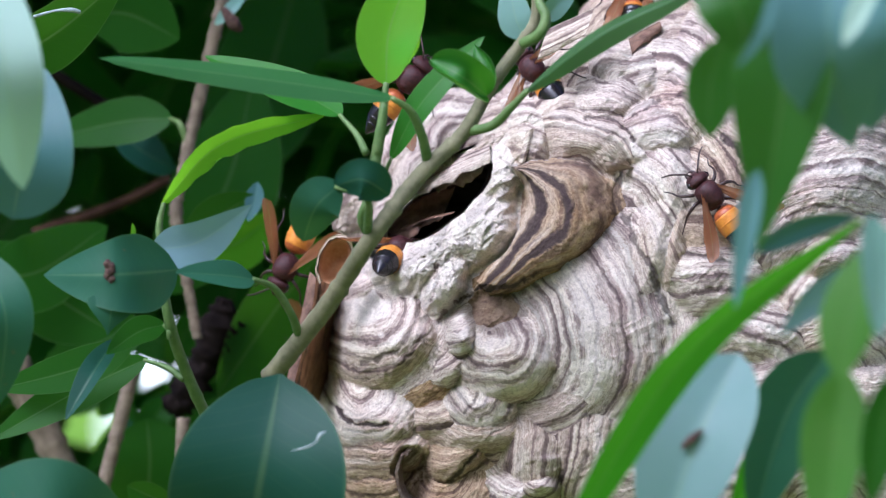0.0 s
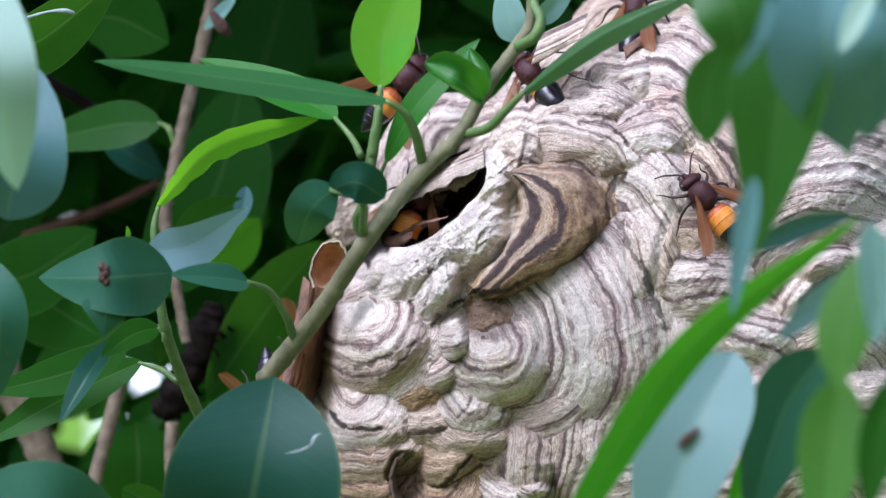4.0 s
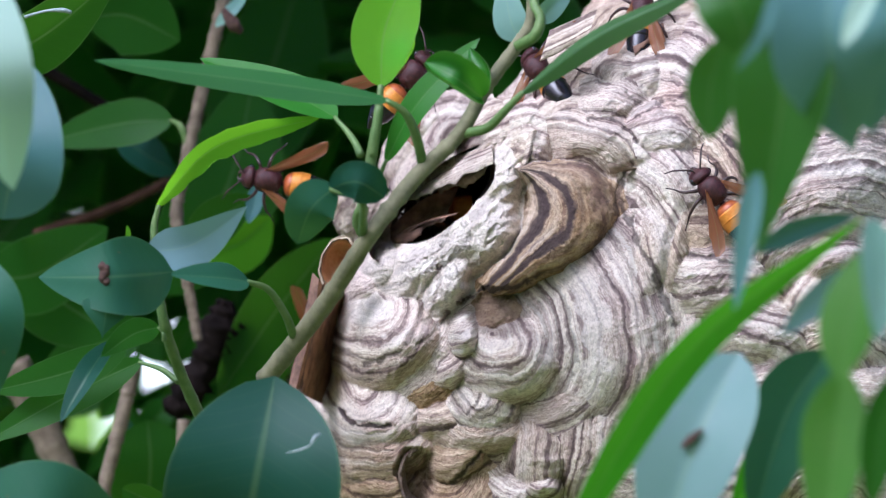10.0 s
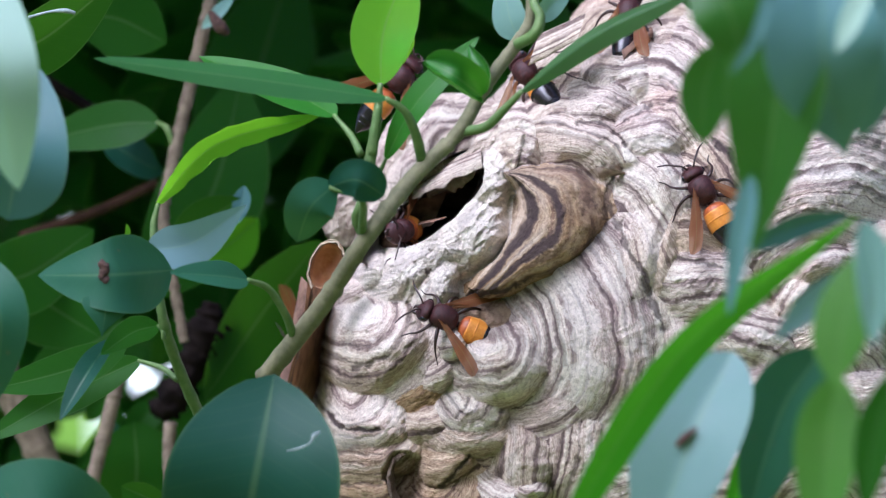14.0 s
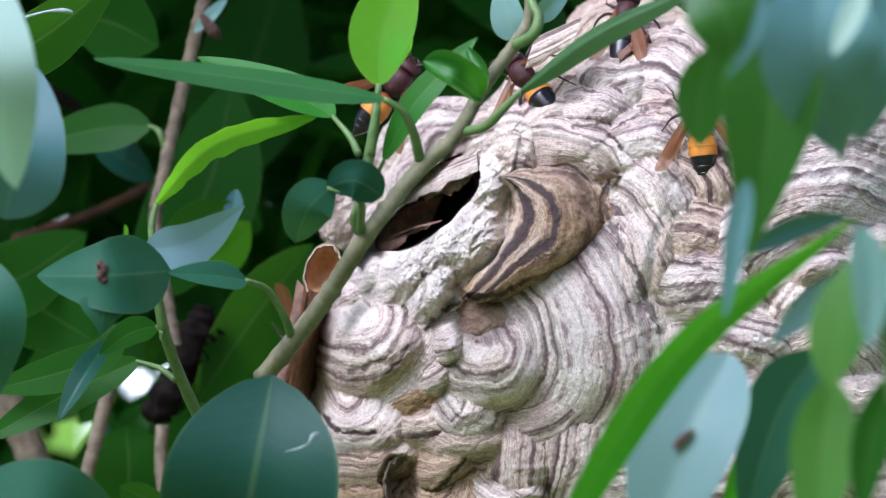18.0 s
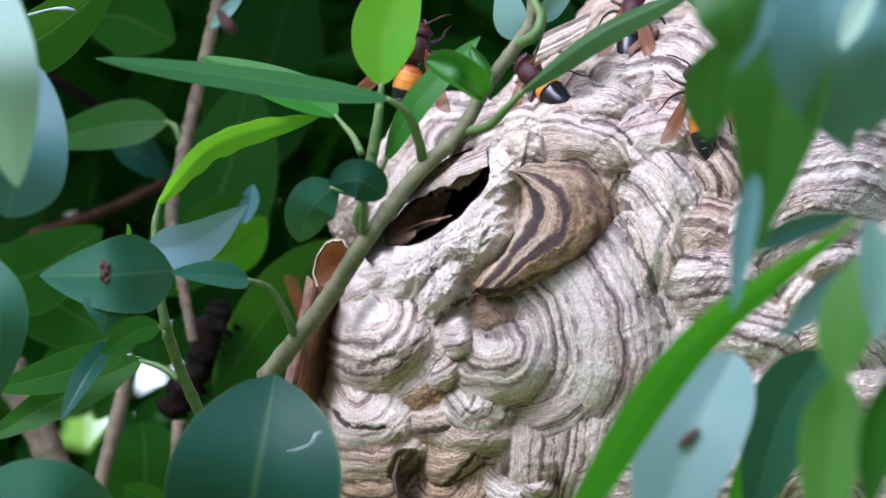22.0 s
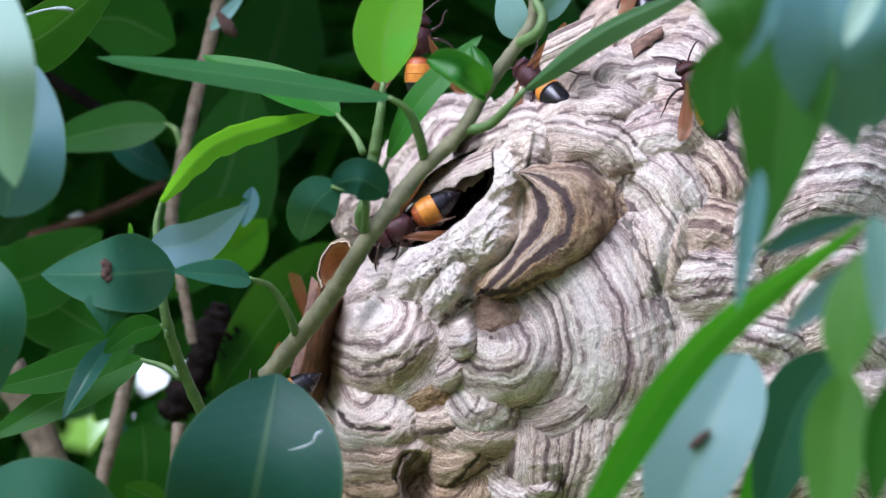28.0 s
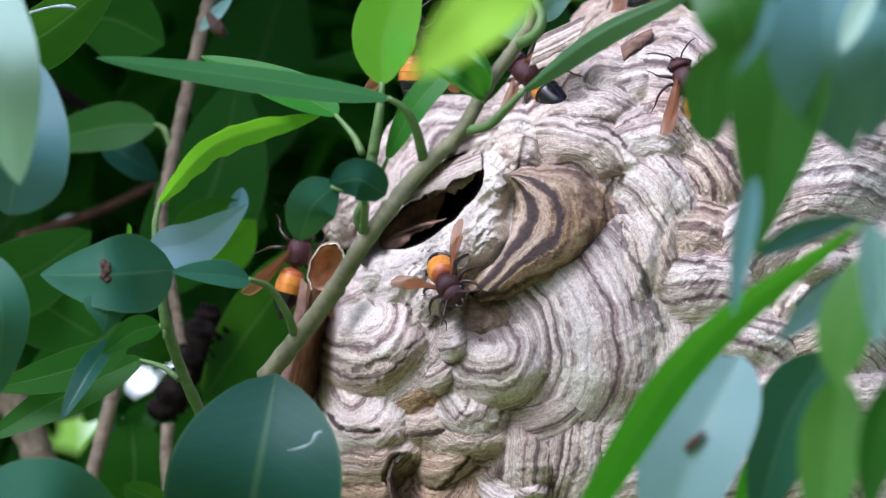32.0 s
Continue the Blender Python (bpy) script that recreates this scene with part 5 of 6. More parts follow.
def turned(name, stations, mat, parent, ring=14, label="", squash=1.0):
    """A body part turned round the x axis: stations of (x, radius, z) in millimetres."""
    n = 4 * (len(stations) - 1) + 1
    verts = []
    for x, r, z in glide(stations, n):
        for j in range(ring):
            a = 2 * math.pi * j / ring
            verts.append((x * SIZE / 1000, r * SIZE * math.cos(a) / 1000, (z + r * squash * math.sin(a)) * SIZE / 1000))
    faces = grid_faces(n, ring, True) + [tuple(range(ring))[::-1], tuple(range((n - 1) * ring, n * ring))]
    return sheet(name, verts, faces, mat, parent, label)


def limb(name, points, radii, mat, parent):
    return tube(name, [Vector(p) * SIZE / 1000 for p in points], [r * SIZE / 1000 for r in radii], mat, parent, n=18, ring=6)


def make_hornet(spread_wings=34.0, band=-6.5):
    h = thing("hornet", (0, 0, 0), "maroon hornet with an orange-banded black abdomen", "hornet", "hornets of the nest")
    turned("thorax", [(1.0, 1.0, 0.0), (1.5, 2.3, 0.2), (3.2, 3.1, 0.5), (5.4, 3.35, 0.6), (7.3, 3.0, 0.4), (8.2, 2.0, 0.2), (8.5, 0.9, 0.1)], M_RED, h)
    turned("scutellum", [(1.6, 1.0, 2.0), (2.4, 1.7, 2.2), (3.4, 1.6, 2.3), (3.9, 0.8, 2.3)], M_RED, h, ring=10, squash=0.7)
    head = turned("head", [(8.1, 0.9, 0.0), (8.5, 2.5, 0.0), (9.3, 3.15, 0.0), (10.4, 3.0, -0.3), (11.4, 2.1, -0.8), (12.0, 0.9, -1.1)], M_RED, h, squash=0.8)
    for s in (-1, 1):
        limb("eye", [(8.9, s * 2.5, 0.7), (9.7, s * 2.75, 0.4), (10.5, s * 2.5, -0.5)], [0.4, 0.75, 0.4], M_BLACK, head)
        limb("mandible", [(11.4, s * 1.1, -1.2), (12.5, s * 0.9, -1.8), (12.9, s * 0.1, -2.1)], [0.55, 0.45, 0.15], M_LEG, head)
        limb("antenna", [(11.0, s * 0.8, 0.8), (12.3, s * 1.8, 1.6), (13.4, s * 3.0, 1.2), (15.0, s * 5.0, 0.4), (15.9, s * 7.0, -0.6)], [0.24, 0.24, 0.27, 0.25, 0.14], M_LEG, head)
    turned("waist", [(1.5, 1.0, 0.1), (0.8, 0.8, 0.0), (0.1, 1.1, 0.0)], M_RED, h, ring=10)
    turned("abdomen_base", [(0.5, 0.9, 0.0), (0.0, 2.3, 0.0), (-0.9, 3.1, 0.0), (-1.6, 3.35, 0.0)], M_RUSTY, h)
    turned("orange_band", [(-1.5, 3.36, 0.0), (-1.5 + (band + 1.5) * 0.4, 3.7, -0.1), (-1.5 + (band + 1.5) * 0.74, 3.75, -0.2), (band, 3.6, -0.2)], M_ORANGE, h)
    turned("abdomen_tip", [(band + 0.1, 3.62, -0.2), (band * 0.5 - 3.8, 3.5, -0.25), (-9.2, 2.9, -0.4), (-11.2, 1.9, -0.7), (-12.8, 0.9, -1.0), (-13.8, 0.2, -1.2)], M_BLACK, h)
    for x0 in (-3.9, -9.2, -10.9):
        r0 = {-3.9: 3.79, -9.2: 3.0, -10.9: 2.1}[x0]
        turned("segment_rim", [(x0 + 0.25, r0 - 0.02, -0.1 if x0 > -8 else -0.4), (x0, r0 + 0.05, -0.1 if x0 > -8 else -0.4), (x0 - 0.3, r0 - 0.1, -0.1 if x0 > -8 else -0.42)], M_ORANGE if x0 > band else M_BLACK, h)
    for s in (-1, 1):
        limb("leg", [(6.8, s * 1.6, -1.2), (7.6, s * 4.0, 0.0), (9.4, s * 6.0, -1.6), (11.4, s * 6.4, -3.6), (13.0, s * 7.6, -4.4)], [0.5, 0.5, 0.34, 0.2, 0.12], M_LEG, h)
        limb("leg", [(5.0, s * 1.8, -1.5), (5.0, s * 5.0, 0.6), (4.0, s * 7.8, -1.2), (2.6, s * 9.2, -3.6), (1.2, s * 11.0, -4.4)], [0.5, 0.5, 0.36, 0.2, 0.12], M_LEG, h)
        limb("leg", [(3.0, s * 1.7, -1.4), (0.2, s * 4.6, 1.2), (-3.0, s * 7.2, -0.6), (-6.4, s * 8.0, -3.4), (-9.0, s * 9.4, -4.4)], [0.5, 0.52, 0.38, 0.22, 0.12], M_LEG, h)
        for nm, root, ln, wd, off in (("fore_wing", 6.0, 18.5, 3.6, 0.0), ("hind_wing", 4.2, 12.0, 3.0, 7.0)):
            a = radians(spread_wings + off)
            w = Vector((-math.cos(a), s * math.sin(a), 0.10))
            e = Vector((math.sin(a), s * math.cos(a), 0)) * -1
            verts, al, ac = [], [], []
            for i in range(15):
                t = i / 14
                half = wd * 0.5 * (0.16 + 0.84 * math.sin(min(1, t * 1.15) * math.pi * 0.62) ** 1.3) * (1 if t < 0.86 else math.sqrt(max(0.01, 1 - ((t - 0.86) / 0.145) ** 2)))
                for j in range(5):
                    c = j / 2 - 1
                    p = Vector((root, s * 2.4, 2.6 if nm == "fore_wing" else 2.2)) + w * (ln * t) + e * (half * c + half * 0.6) + Vector((0, 0, 0.25 * math.sin(j * 2.4 + t * 5)))
                    verts.append(p * SIZE / 1000)
                    al.append(t)
                    ac.append(c * 0.9)
            sheet(nm, verts, grid_faces(15, 5), M_WINGS, h, "translucent amber wing", along=al, across=ac)
    return h


def perch(t, u, v, d, heading, lean=0.0, tip=0.0):
    """A hornet's pose at t seconds: at u, v; d metres behind the plane, or None to stand on the nest. Its head points to heading
    (degrees up from the right); lean turns it about its length and tip raises its head."""
    a, b = drift_at(t)
    u, v = u - a, v - b
    q = radians(heading)
    f = RIGHT * math.cos(q) + UP * math.sin(q)
    upw = -AHEAD
    if d is None:
        d, n = rest(u, v, 0.0052)
        upw = (n * 0.4 - AHEAD * 0.6).normalized()
        f = (f - upw * f.dot(upw)).normalized()
    s = upw.cross(f)
    m = Matrix((f, s, upw)).transposed().to_4x4()
    return Matrix.Translation(spot(u, v, d)) @ m @ pose(0, 0, 0, lean, -tip, 0)


HORNETS = [make_hornet()]
for _ in range(7):
    HORNETS.append(copy_thing(HORNETS[0], Matrix()))
HORNETS.append(make_hornet(42.0))
tagged(HORNETS[-1], "maroon hornet with spread amber wings and an orange-banded black abdomen")
HORNETS.append(copy_thing(HORNETS[-1], Matrix()))
# two darker ones on the crown, one with its wings held out
HORNETS.append(make_hornet(68.0, -3.8))
tagged(HORNETS[-1], "maroon hornet with a mostly black abdomen, narrow orange band")
HORNETS.append(make_hornet(16.0, -2.4))
tagged(HORNETS[-1], "maroon hornet with a mostly black abdomen and folded wings")


# ---- what moves ----
def sway(ob, rows):
    """Wind: rows of seconds and steps across and down."""
    at = ORIGIN[ob.name]
    far = (at - EYE).dot(AHEAD) / FOCAL
    walk(ob, [(t, Matrix.Translation(at + RIGHT * (a * far) - UP * (b * far))) for t, a, b in rows])


def crawl(ob, rows):
    """A hornet's way: rows of seconds, u, v, d, heading, lean and tip; long turns are taken in steps."""
    out = []
    for r, q in zip(rows, rows[1:] + rows[-1:]):
        out.append((r[0], perch(*r)))
        n = int(abs(q[4] - r[4]) // 70)
        for k in range(1, n + 1):
            w = k / (n + 1)
            d = None if r[3] is None or q[3] is None else r[3] + (q[3] - r[3]) * w
            out.append((r[0] + (q[0] - r[0]) * w, perch(*(r[i] + (q[i] - r[i]) * w for i in (0, 1, 2)), d, *(r[i] + (q[i] - r[i]) * w for i in (4, 5, 6)))))
    walk(ob, out)


def motions():
    front = [(0, 0, 0), (0.5, 3, 2), (1, 6, -2), (1.5, 2, -0), (2, 2, -2), (2.5, 12, -8), (3, 9, -6), (3.5, 2, -3), (5.5, 3, -6), (6, 6, -8), (6.5, 5, -8), (7, 4, -11), (7.5, 8, -10), (8, 5, -10), (8.5, 2, -2), (9, -3, -1), (9.5, 8, -2), (10, -14, 2), (10.5, -8, -2), (11, -1, -5), (11.5, -1, -3), (12, 3, -7), (12.5, 5, -9), (13, 7, -10), (13.5, 5, -10), (14, 5, -8), (14.5, 8, -8), (16.5, 8, -11), (17, 6, -9), (17.5, 6, -10), (18, 9, -13), (18.5, 3, -10), (19, 3, -10), (19.5, 1, -8), (20, 5, -7), (20.5, 2, -9), (21, 4, -12), (21.5, -2, -8), (22, -3, -5), (22.5, 1, -8), (23, -5, -6), (23.5, -5, -4), (24, -3, -1), (24.5, -5, 8), (25, -5, 0), (25.5, -0, 0), (27.5, -8, -4), (28, -8, -9), (28.5, -8, -6), (29, -5, -5), (29.5, 1, -8), (30, -2, -8), (30.5, -2, -2), (31, 8, -7), (31.5, 2, -9), (32, 8, -12)]
    sway(branch, front)
    sway(sprig, front)
    sway(low, front)
    sway(edge, [(0, 0, 0), (0.5, 1, -2), (1, 8, -4), (1.5, 2, -1), (2, 4, -6), (2.5, 13, -11), (3, 11, -11), (3.5, 2, -7), (5.5, -1, -8), (6, 3, -12), (6.5, 3, -11), (7, 4, -11), (7.5, 5, -11), (8, 2, -10), (8.5, -2, -5), (9, -1, -2), (9.5, 5, 0), (10, -23, -2), (10.5, -14, -2), (11, -12, -5), (11.5, -6, -5), (12, -1, -8), (12.5, 3, -11), (13, 5, -9), (13.5, 2, -13), (14, 6, -8), (14.5, 8, -13), (16.5, 7, -12), (17, 8, -11), (17.5, 11, -11), (18, 9, -15), (18.5, 5, -15), (19, 3, -12), (19.5, 2, -11), (20, 5, -10), (20.5, 4, -12), (21, 2, -14), (21.5, -7, -9), (22, -5, -9), (22.5, -0, -8), (23, -8, -5), (23.5, -3, -4), (24, -3, -3), (24.5, -5, 6), (25, -3, -3), (25.5, -0, -1), (27.5, -8, -7), (28, -17, -12), (28.5, -11, -12), (29, -5, -6), (29.5, 8, -9), (30, 5, -12), (30.5, -2, -6), (31, 8, -10), (31.5, 2, -15), (32, 8, -20)])
    sway(back, [(0, 0, 0), (0.5, -3, 1), (1, -2, 1), (1.5, -5, 1), (2, -4, -1), (2.5, -10, -2), (3, -11, -2), (3.5, -9, -0), (5.5, -8, -2), (6, -8, -2), (6.5, -11, -2), (7, -12, -1), (7.5, -11, -2), (8, -15, -1), (8.5, -5, 0), (9, -7, 1), (9.5, -11, -0), (10, -4, 1), (10.5, -11, 2), (11, -14, -0), (11.5, -9, -1), (12, -11, -1), (12.5, -13, -2), (13, -12, -1), (13.5, -11, -2), (14, -8, -2), (14.5, -8, -2), (16.5, -9, -1), (17, -11, -2), (17.5, -9, -2), (18, -15, -2), (18.5, -14, -1), (19, -10, -2), (19.5, -9, -2), (20, -6, -2), (20.5, -7, -2), (21, -15, -2), (21.5, -11, -2), (22, -3, -1), (22.5, -8, -1), (23, -4, -1), (23.5, -4, 0), (24, -1, 1), (24.5, -4, 1), (25, -5, 0), (25.5, -6, 2), (27.5, -5, 1), (28, -11, 1), (28.5, -9, 2), (29, -6, 0), (29.5, -8, -0), (30, -11, 1), (30.5, -12, 2), (31, -14, 1), (31.5, -10, -0), (32, -12, -2)])
    sway(strap, [(0, 0, 0), (0.5, 2, -7), (1, 2, -10), (1.5, 1, -8), (2, 2, -11), (2.5, 11, -15), (3, 9, -15), (3.5, 5, -11), (5.5, 6, -13), (6, 12, -12), (6.5, 6, -13), (7, 6, -12), (7.5, 12, -12), (8, 17, -12), (8.5, 8, -7), (9, -1, -7), (9.5, 13, -12), (10, -5, -3), (10.5, -2, -7), (11, 7, -14), (11.5, 2, -11), (12, 2, -13), (12.5, 5, -15), (13, 7, -14), (13.5, 8, -14), (14, 5, -13), (14.5, 5, -13), (16.5, 8, -13), (17, 9, -11), (17.5, 12, -12), (18, 7, -16), (18.5, 8, -15), (19, 12, -12), (19.5, 5, -13), (20, 5, -13), (20.5, 4, -14), (21, 3, -16), (21.5, -5, -11), (22, -1, -9), (22.5, 0, -10), (23, -7, -5), (23.5, 2, -7), (24, 6, 0), (24.5, -3, 3), (25, -9, -1), (25.5, 0, -8), (27.5, -5, -2), (28, 11, -8), (28.5, 18, -3), (29, 8, -8), (29.5, 28, -2), (30, 50, -2), (31, 2, -4), (31.5, -1, -5), (32, 20, -9)])
    hanging = [(0, 0, 0), (0.5, -2, 9), (1, 11, 5), (1.5, 3, 2), (2, 1, 1), (2.5, 12, 9), (3, 12, 8), (3.5, 6, 4), (5.5, 6, 5), (6, 10, 6), (6.5, 4, -1), (7, 5, -1), (7.5, 9, 1), (8, 7, 2), (8.5, 5, 1), (9, 3, 2), (9.5, 9, 4), (10, -5, 1), (10.5, -2, 0), (11, 7, 3), (11.5, 3, 2), (12, 2, 1), (12.5, 5, 3), (13, 5, 2), (13.5, 5, 2), (14, 4, 1), (14.5, 8, 2), (16.5, 8, 2), (17, 3, -4), (17.5, 8, 1), (18, 4, 2), (18.5, 3, 0), (19, 3, 1), (19.5, 5, -2), (20, 8, 2), (20.5, 5, -1), (21, 5, 2), (21.5, -2, 0), (22, 1, 2), (22.5, 2, -1), (23, -4, 2), (23.5, 3, -1), (24, 5, 4), (24.5, 9, 2), (25, -5, -3), (25.5, 11, 2), (27.5, 9, 0), (28, 2, -8), (28.5, 5, 2), (29, 10, -5), (29.5, 26, 8), (30, 34, 4), (30.5, 18, 2), (31, 12, 1), (31.5, 7, -1), (32, 11, 0)]
    sway(hang, hanging)
    sway(verge, hanging)
    sway(gust, [(0, 0, -420), (8.6, 0, -420), (9.0, -30, -150), (9.3, 0, -420), (24.5, 0, -420), (24.9, -20, -155), (25.0, -20, -150), (25.2, -10, -5), (25.5, 0, -420), (28.0, 0, -420), (28.3, 0, -240), (28.6, 0, -420), (29.9, 0, -420), (30.1, 0, -240), (30.3, -5, -24), (30.5, 0, 0), (30.7, 0, -200), (31.0, -5, -70), (31.3, 0, -190), (31.5, 0, 0), (31.6, 0, -140), (32.0, -30, -170)])
    on = None
    # on the crown, half behind the long blade
    crawl(HORNETS[10], [(0, 961, 144, on, 133, -20, -13), (1, 946, 150, on, 131, -20, -13), (6, 944, 150, on, 133, -20, -13), (13, 944, 150, on, 133, -20, -13), (20, 946, 150, on, 131, -20, -13), (22, 961, 150, on, 137, -20, -13), (24, 968, 150, on, 141, -20, -13), (30, 956, 150, on, 139, -20, -13), (32, 952, 148, on, 135, -20, -13)])
    # by the hanging leaf
    crawl(HORNETS[1], [(0, 1276, 372, on, 128, 10, 0), (1, 1260, 377, on, 128, 10, 0), (6, 1252, 372, on, 128, 10, 0), (9, 1276, 368, on, 128, 10, 0), (12, 1254, 370, on, 128, 10, 0), (14, 1260, 365, on, 120, 10, 0), (14.5, 1258, 355, on, 118, 10, 0), (16.5, 1250, 238, on, 100, 0, 0), (17, 1253, 232, on, 98, 0, 0), (20, 1232, 222, on, 92, 0, 0), (21, 1224, 212, on, 85, 0, 0), (22, 1240, 195, on, 95, 0, 0), (23, 1240, 190, on, 109, 0, 0), (24, 1243, 182, on, 111, 0, 0), (28, 1244, 178, on, 111, 0, 0), (30, 1236, 165, on, 106, 0, 0), (31, 1232, 172, on, 108, 0, 0), (32, 1226, 172, on, 108, 0, 0)])
    # behind the young leaf
    crawl(HORNETS[2], [(0, 706, 166, .03, 50, 0, 0), (3, 684, 166, .03, 50, 0, 0), (13, 684, 166, .03, 50, 0, 0), (20, 686, 166, .03, 50, 0, 0), (21.2, 690, 166, .03, 58, 0, 0), (22.5, 738, 102, .02, 85, 0, 0), (24, 752, 100, .02, 90, 0, 0), (29, 740, 100, .02, 90, 0, 0), (32, 730, 100, .02, 90, 0, 0)])
    # round the paper tube
    crawl(HORNETS[3], [(0, 520, 445, 0.052, -115, 20, 0), (0.5, 512, 480, 0.052, -110, 20, 0), (1, 505, 535, 0.052, -110, 20, 0), (2, 508, 640, 0.052, -110, 20, 0), (3, 514, 618, 0.052, -80, 20, 0), (3.5, 514, 640, 0.05, -80, 20, 0), (5, 450, 800, 0.04, -60, 20, 0), (23, 450, 790, 0.04, 20, 10, 0), (24, 516, 592, 0.056, 45, 10, 30), (25, 512, 558, 0.05, 48, 10, 30), (25.5, 512, 556, 0.046, 48, 10, 0), (27, 450, 800, 0.04, 60, 10, 0), (30.2, 450, 780, 0.04, 60, 10, 0), (31, 504, 632, 0.052, 60, 10, 0), (31.6, 500, 560, 0.046, 68, 10, 0), (32, 520, 478, 0.046, 75, 10, 0)])
    # in and out of the entrance
    crawl(HORNETS[4], [(0, 696, 452, on, 78, 0, -48), (0.5, 715, 402, 0.012, 57, 0, -20), (1, 742, 385, 0.02, 14, 0, 0), (2, 724, 378, 0.024, 8, 0, 0), (2.6, 715, 392, 0.02, 50, 0, 0), (3, 705, 408, 0.008, 62, 0, -15), (3.5, 722, 392, 0.016, 60, 0, -15), (4.2, 745, 375, 0.05, 70, 0, 0), (5.5, 890, 378, 0.12, 90, 0, 0), (7, 890, 375, 0.11, 150, 0, 0), (8.4, 890, 372, 0.11, 195, 0, 0), (8.8, 762, 366, 0.05, 205, 0, 0), (9, 745, 366, 0.024, 208, 0, 0), (9.6, 742, 370, 0.05, 205, 0, 0), (10.2, 800, 385, 0.05, 170, 0, 0), (10.8, 716, 408, 0.029, 200, 10, 74), (12.5, 720, 406, 0.029, 205, 0, 76), (14, 716, 408, 0.03, 195, 0, 76), (14.5, 735, 396, 0.04, 180, 0, 60), (15.2, 890, 380, 0.11, 100, 0, 0), (20.3, 890, 380, 0.11, 66, 0, 0), (20.7, 735, 380, 0.04, 62, 0, 0), (21, 708, 396, 0.008, 62, 0, -15), (21.5, 732, 384, 0.04, 60, 0, 0), (22, 890, 380, 0.12, 70, 0, 0), (23, 890, 384, 0.11, 120, 0, 0), (23.6, 760, 380, 0.05, 180, 0, 0), (24, 742, 388, 0.03, 190, 0, 0), (25, 738, 384, 0.026, 200, 0, 50), (25.5, 742, 376, 0.03, 198, 0, 25), (27.5, 736, 386, 0.02, 205, 0, 0), (28, 735, 387, 0.02, 210, 0, 0), (28.6, 745, 380, 0.05, 205, 0, 0), (29.2, 890, 380, 0.11, 200, 0, 0), (32, 890, 378, 0.11, 190, 0, 0)])
    # out of the tube and over the rim
    crawl(HORNETS[5], [(0, 575, 610, .1, -105, 0, 0), (29.0, 575, 560, .1, -105, 0, 0), (29.5, 582, 452, .01, -128, 0, 40), (30, 592, 466, .004, -115, 0, 48), (30.3, 640, 452, on, -60, 0, 0), (30.7, 690, 462, on, -5, 0, 0), (31, 762, 452, on, 8, 0, 0), (31.5, 778, 462, on, -12, 0, 10), (32, 788, 492, on, -48, 0, 40)])
    # at the top of the crown
    crawl(HORNETS[11], [(0, 1122, 8, on, 88, 0, -8), (2, 1115, 33, on, 88, 0, -8), (3, 1106, 42, on, 88, 0, -8), (6, 1110, 49, on, 88, 0, -8), (10, 1134, 47, on, 88, 0, -8), (13, 1105, 53, on, 88, 0, -8), (20, 1108, 51, on, 88, 0, -8), (21, 1102, 57, on, 88, 0, -8), (24, 1130, 49, on, 88, 0, -8), (25, 1128, 41, on, 88, 0, -8), (27.5, 1140, -4, on, 88, 0, -8), (32, 1132, -36, on, 88, 0, -8)])
    # under the twig
    crawl(HORNETS[7], [(0, 450, 800, .02, 160, 0, 0), (26.4, 450, 800, .02, 160, 0, 0), (27.5, 500, 700, .012, 205, 0, 0), (28, 490, 712, .012, 213, 0, 0), (28.6, 470, 740, .02, 213, 0, 0), (32, 450, 800, .02, 170, 0, 0)])
    # a late comer that slips in at the top of the entrance
    crawl(HORNETS[0], [(0, 150, 250, 1.1, 10, 0, 0), (23.4, 200, 280, 1.1, 10, 0, 0), (24, 600, 385, 0.015, 20, 0, 0), (24.5, 560, 395, 0.01, 10, 0, 0), (25, 662, 325, -0.004, -15, 0, 0), (25.5, 690, 350, 0.006, -15, 0, 0), (27.5, 890, 360, 0.09, -15, 0, 0), (32, 890, 352, 0.1, -15, 0, 0)])
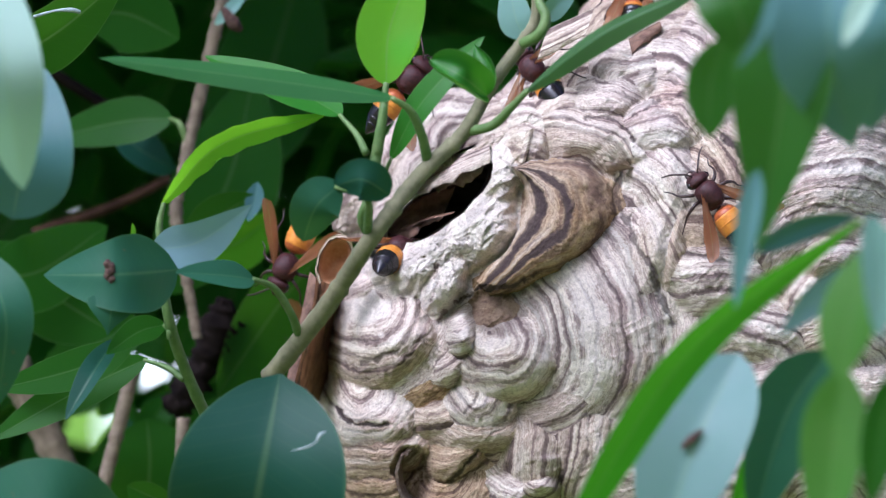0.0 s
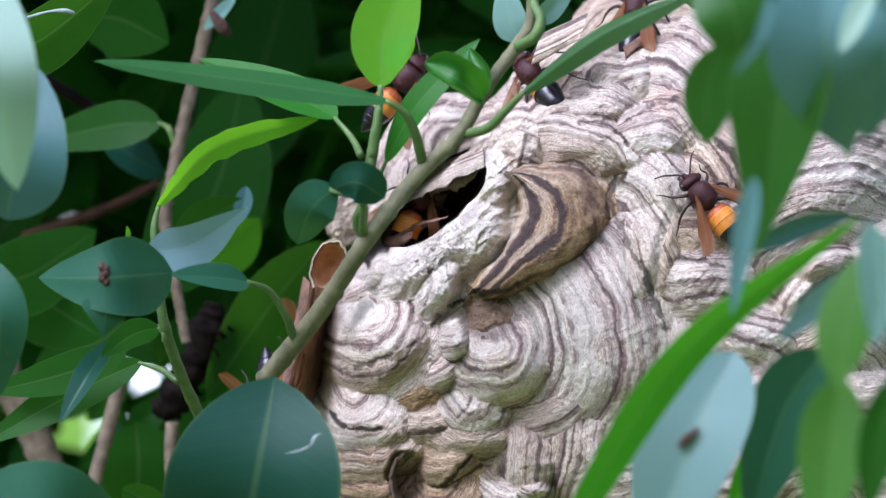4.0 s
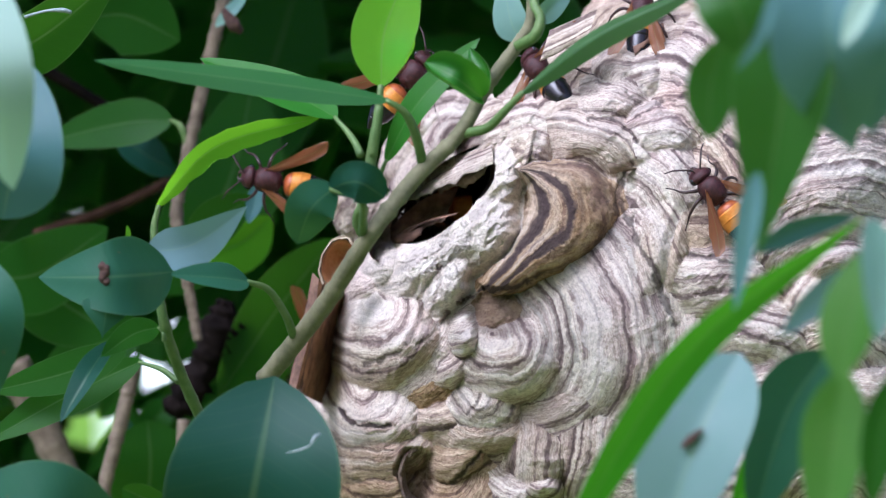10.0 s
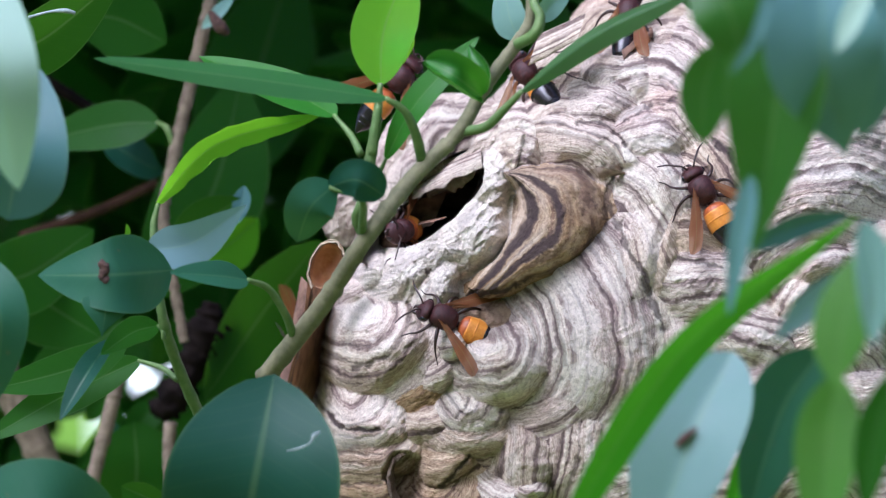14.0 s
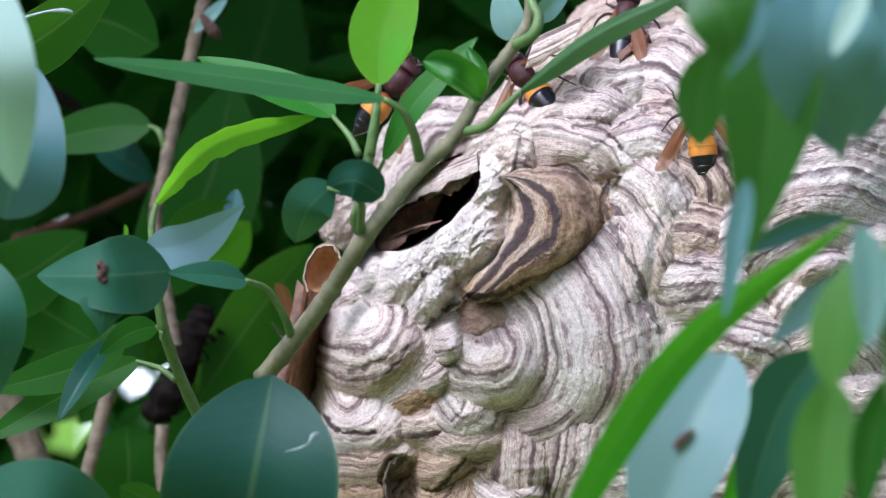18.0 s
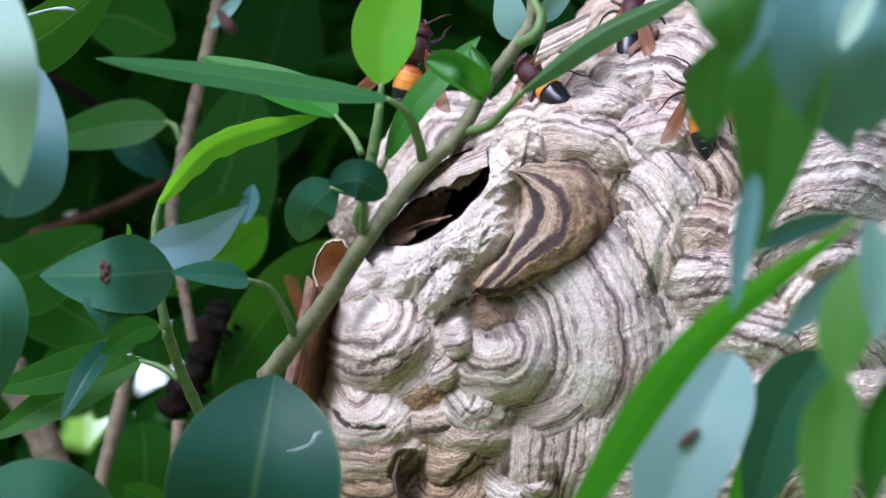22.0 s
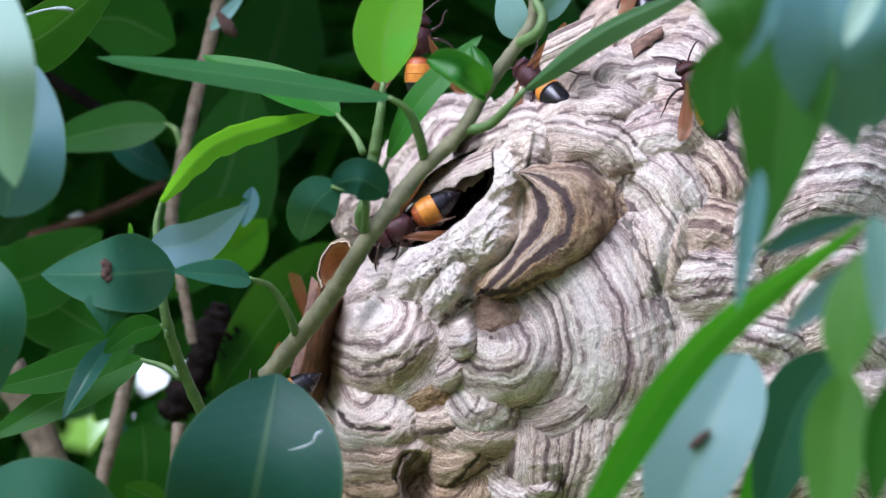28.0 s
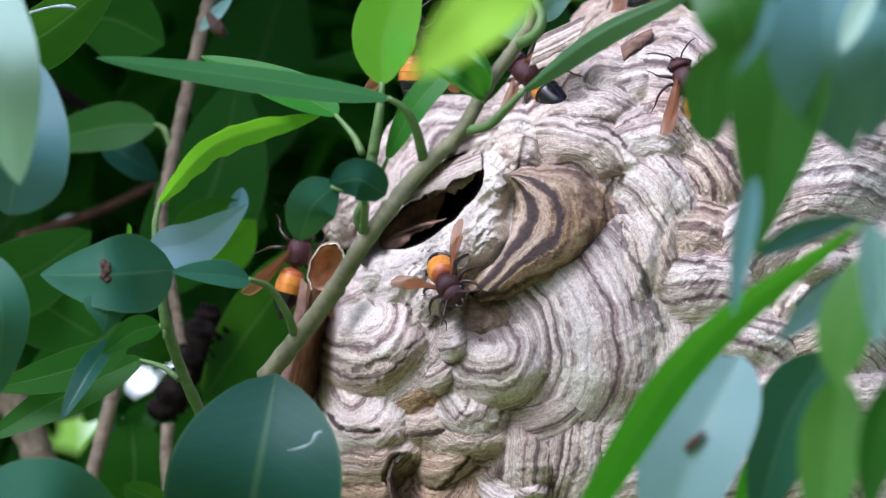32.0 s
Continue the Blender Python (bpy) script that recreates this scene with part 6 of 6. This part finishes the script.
    # one that comes and goes
    crawl(HORNETS[6], [(0, 250, 300, 1.1, 0, 0, 0), (7, 300, 320, 1.1, 0, 0, 0), (7.5, 570, 320, 0.03, 5, 0, 0), (8, 718, 362, 0.024, 15, 0, 0), (8.2, 735, 370, 0.05, 10, 0, 0), (8.6, 890, 372, 0.12, 0, 0, 0), (9.2, 890, 372, 0.12, 60, 0, 0), (9.5, 725, 368, 0.05, 110, 0, 0), (9.8, 600, 330, 0.04, 130, 0, 0), (10, 505, 325, 0.05, 170, 0, 0), (10.6, 200, 250, 1.1, 170, 0, 0), (14, 200, 250, 1.1, 100, 0, 0), (16.4, 200, 250, 1.1, 20, 0, 0), (17, 600, 255, 0.05, 0, 0, 0), (17.4, 715, 345, 0.03, -25, 0, 0), (17.8, 890, 360, 0.12, -30, 0, 0), (20.4, 890, 365, 0.12, -20, 0, 0), (20.8, 725, 368, 0.05, 0, 0, 0), (21, 610, 365, 0.024, 10, 0, 0), (21.3, 725, 372, 0.05, 10, 0, 0), (21.7, 890, 372, 0.12, 10, 0, 0), (32, 890, 372, 0.12, 10, 0, 0)])
    # the forager that crosses the nest on spread wings
    crawl(HORNETS[8], [(0, 1750, 420, -0.2, 185, 0, 0), (11.4, 1750, 420, -0.2, 185, 0, 0), (12, 1440, 490, -0.09, 188, 0, 0), (12.5, 1200, 545, -0.07, 184, 0, 0), (13, 985, 574, -0.045, 175, 0, 5), (13.5, 885, 565, -0.045, 165, 0, 5), (14, 815, 577, on, 157, 0, 0), (14.5, 757, 478, on, 102, 0, 0), (15.2, 748, 420, 0, 95, 0, 0), (16.2, 890, 378, 0.08, 90, 0, 0), (32, 890, 372, 0.1, 90, 0, 0)])
    # one that leaves past the tube
    crawl(HORNETS[9], [(0, 700, 560, .1, 120, 0, 0), (10.8, 640, 520, .1, 140, 0, 0), (11.5, 585, 450, .02, 170, 0, 0), (12, 552, 440, .008, 203, 0, 0), (12.4, 440, 470, .06, 200, 0, 0), (13, 150, 500, 1.1, 190, 0, 0), (32, 150, 500, 1.1, 190, 0, 0)])


motions()
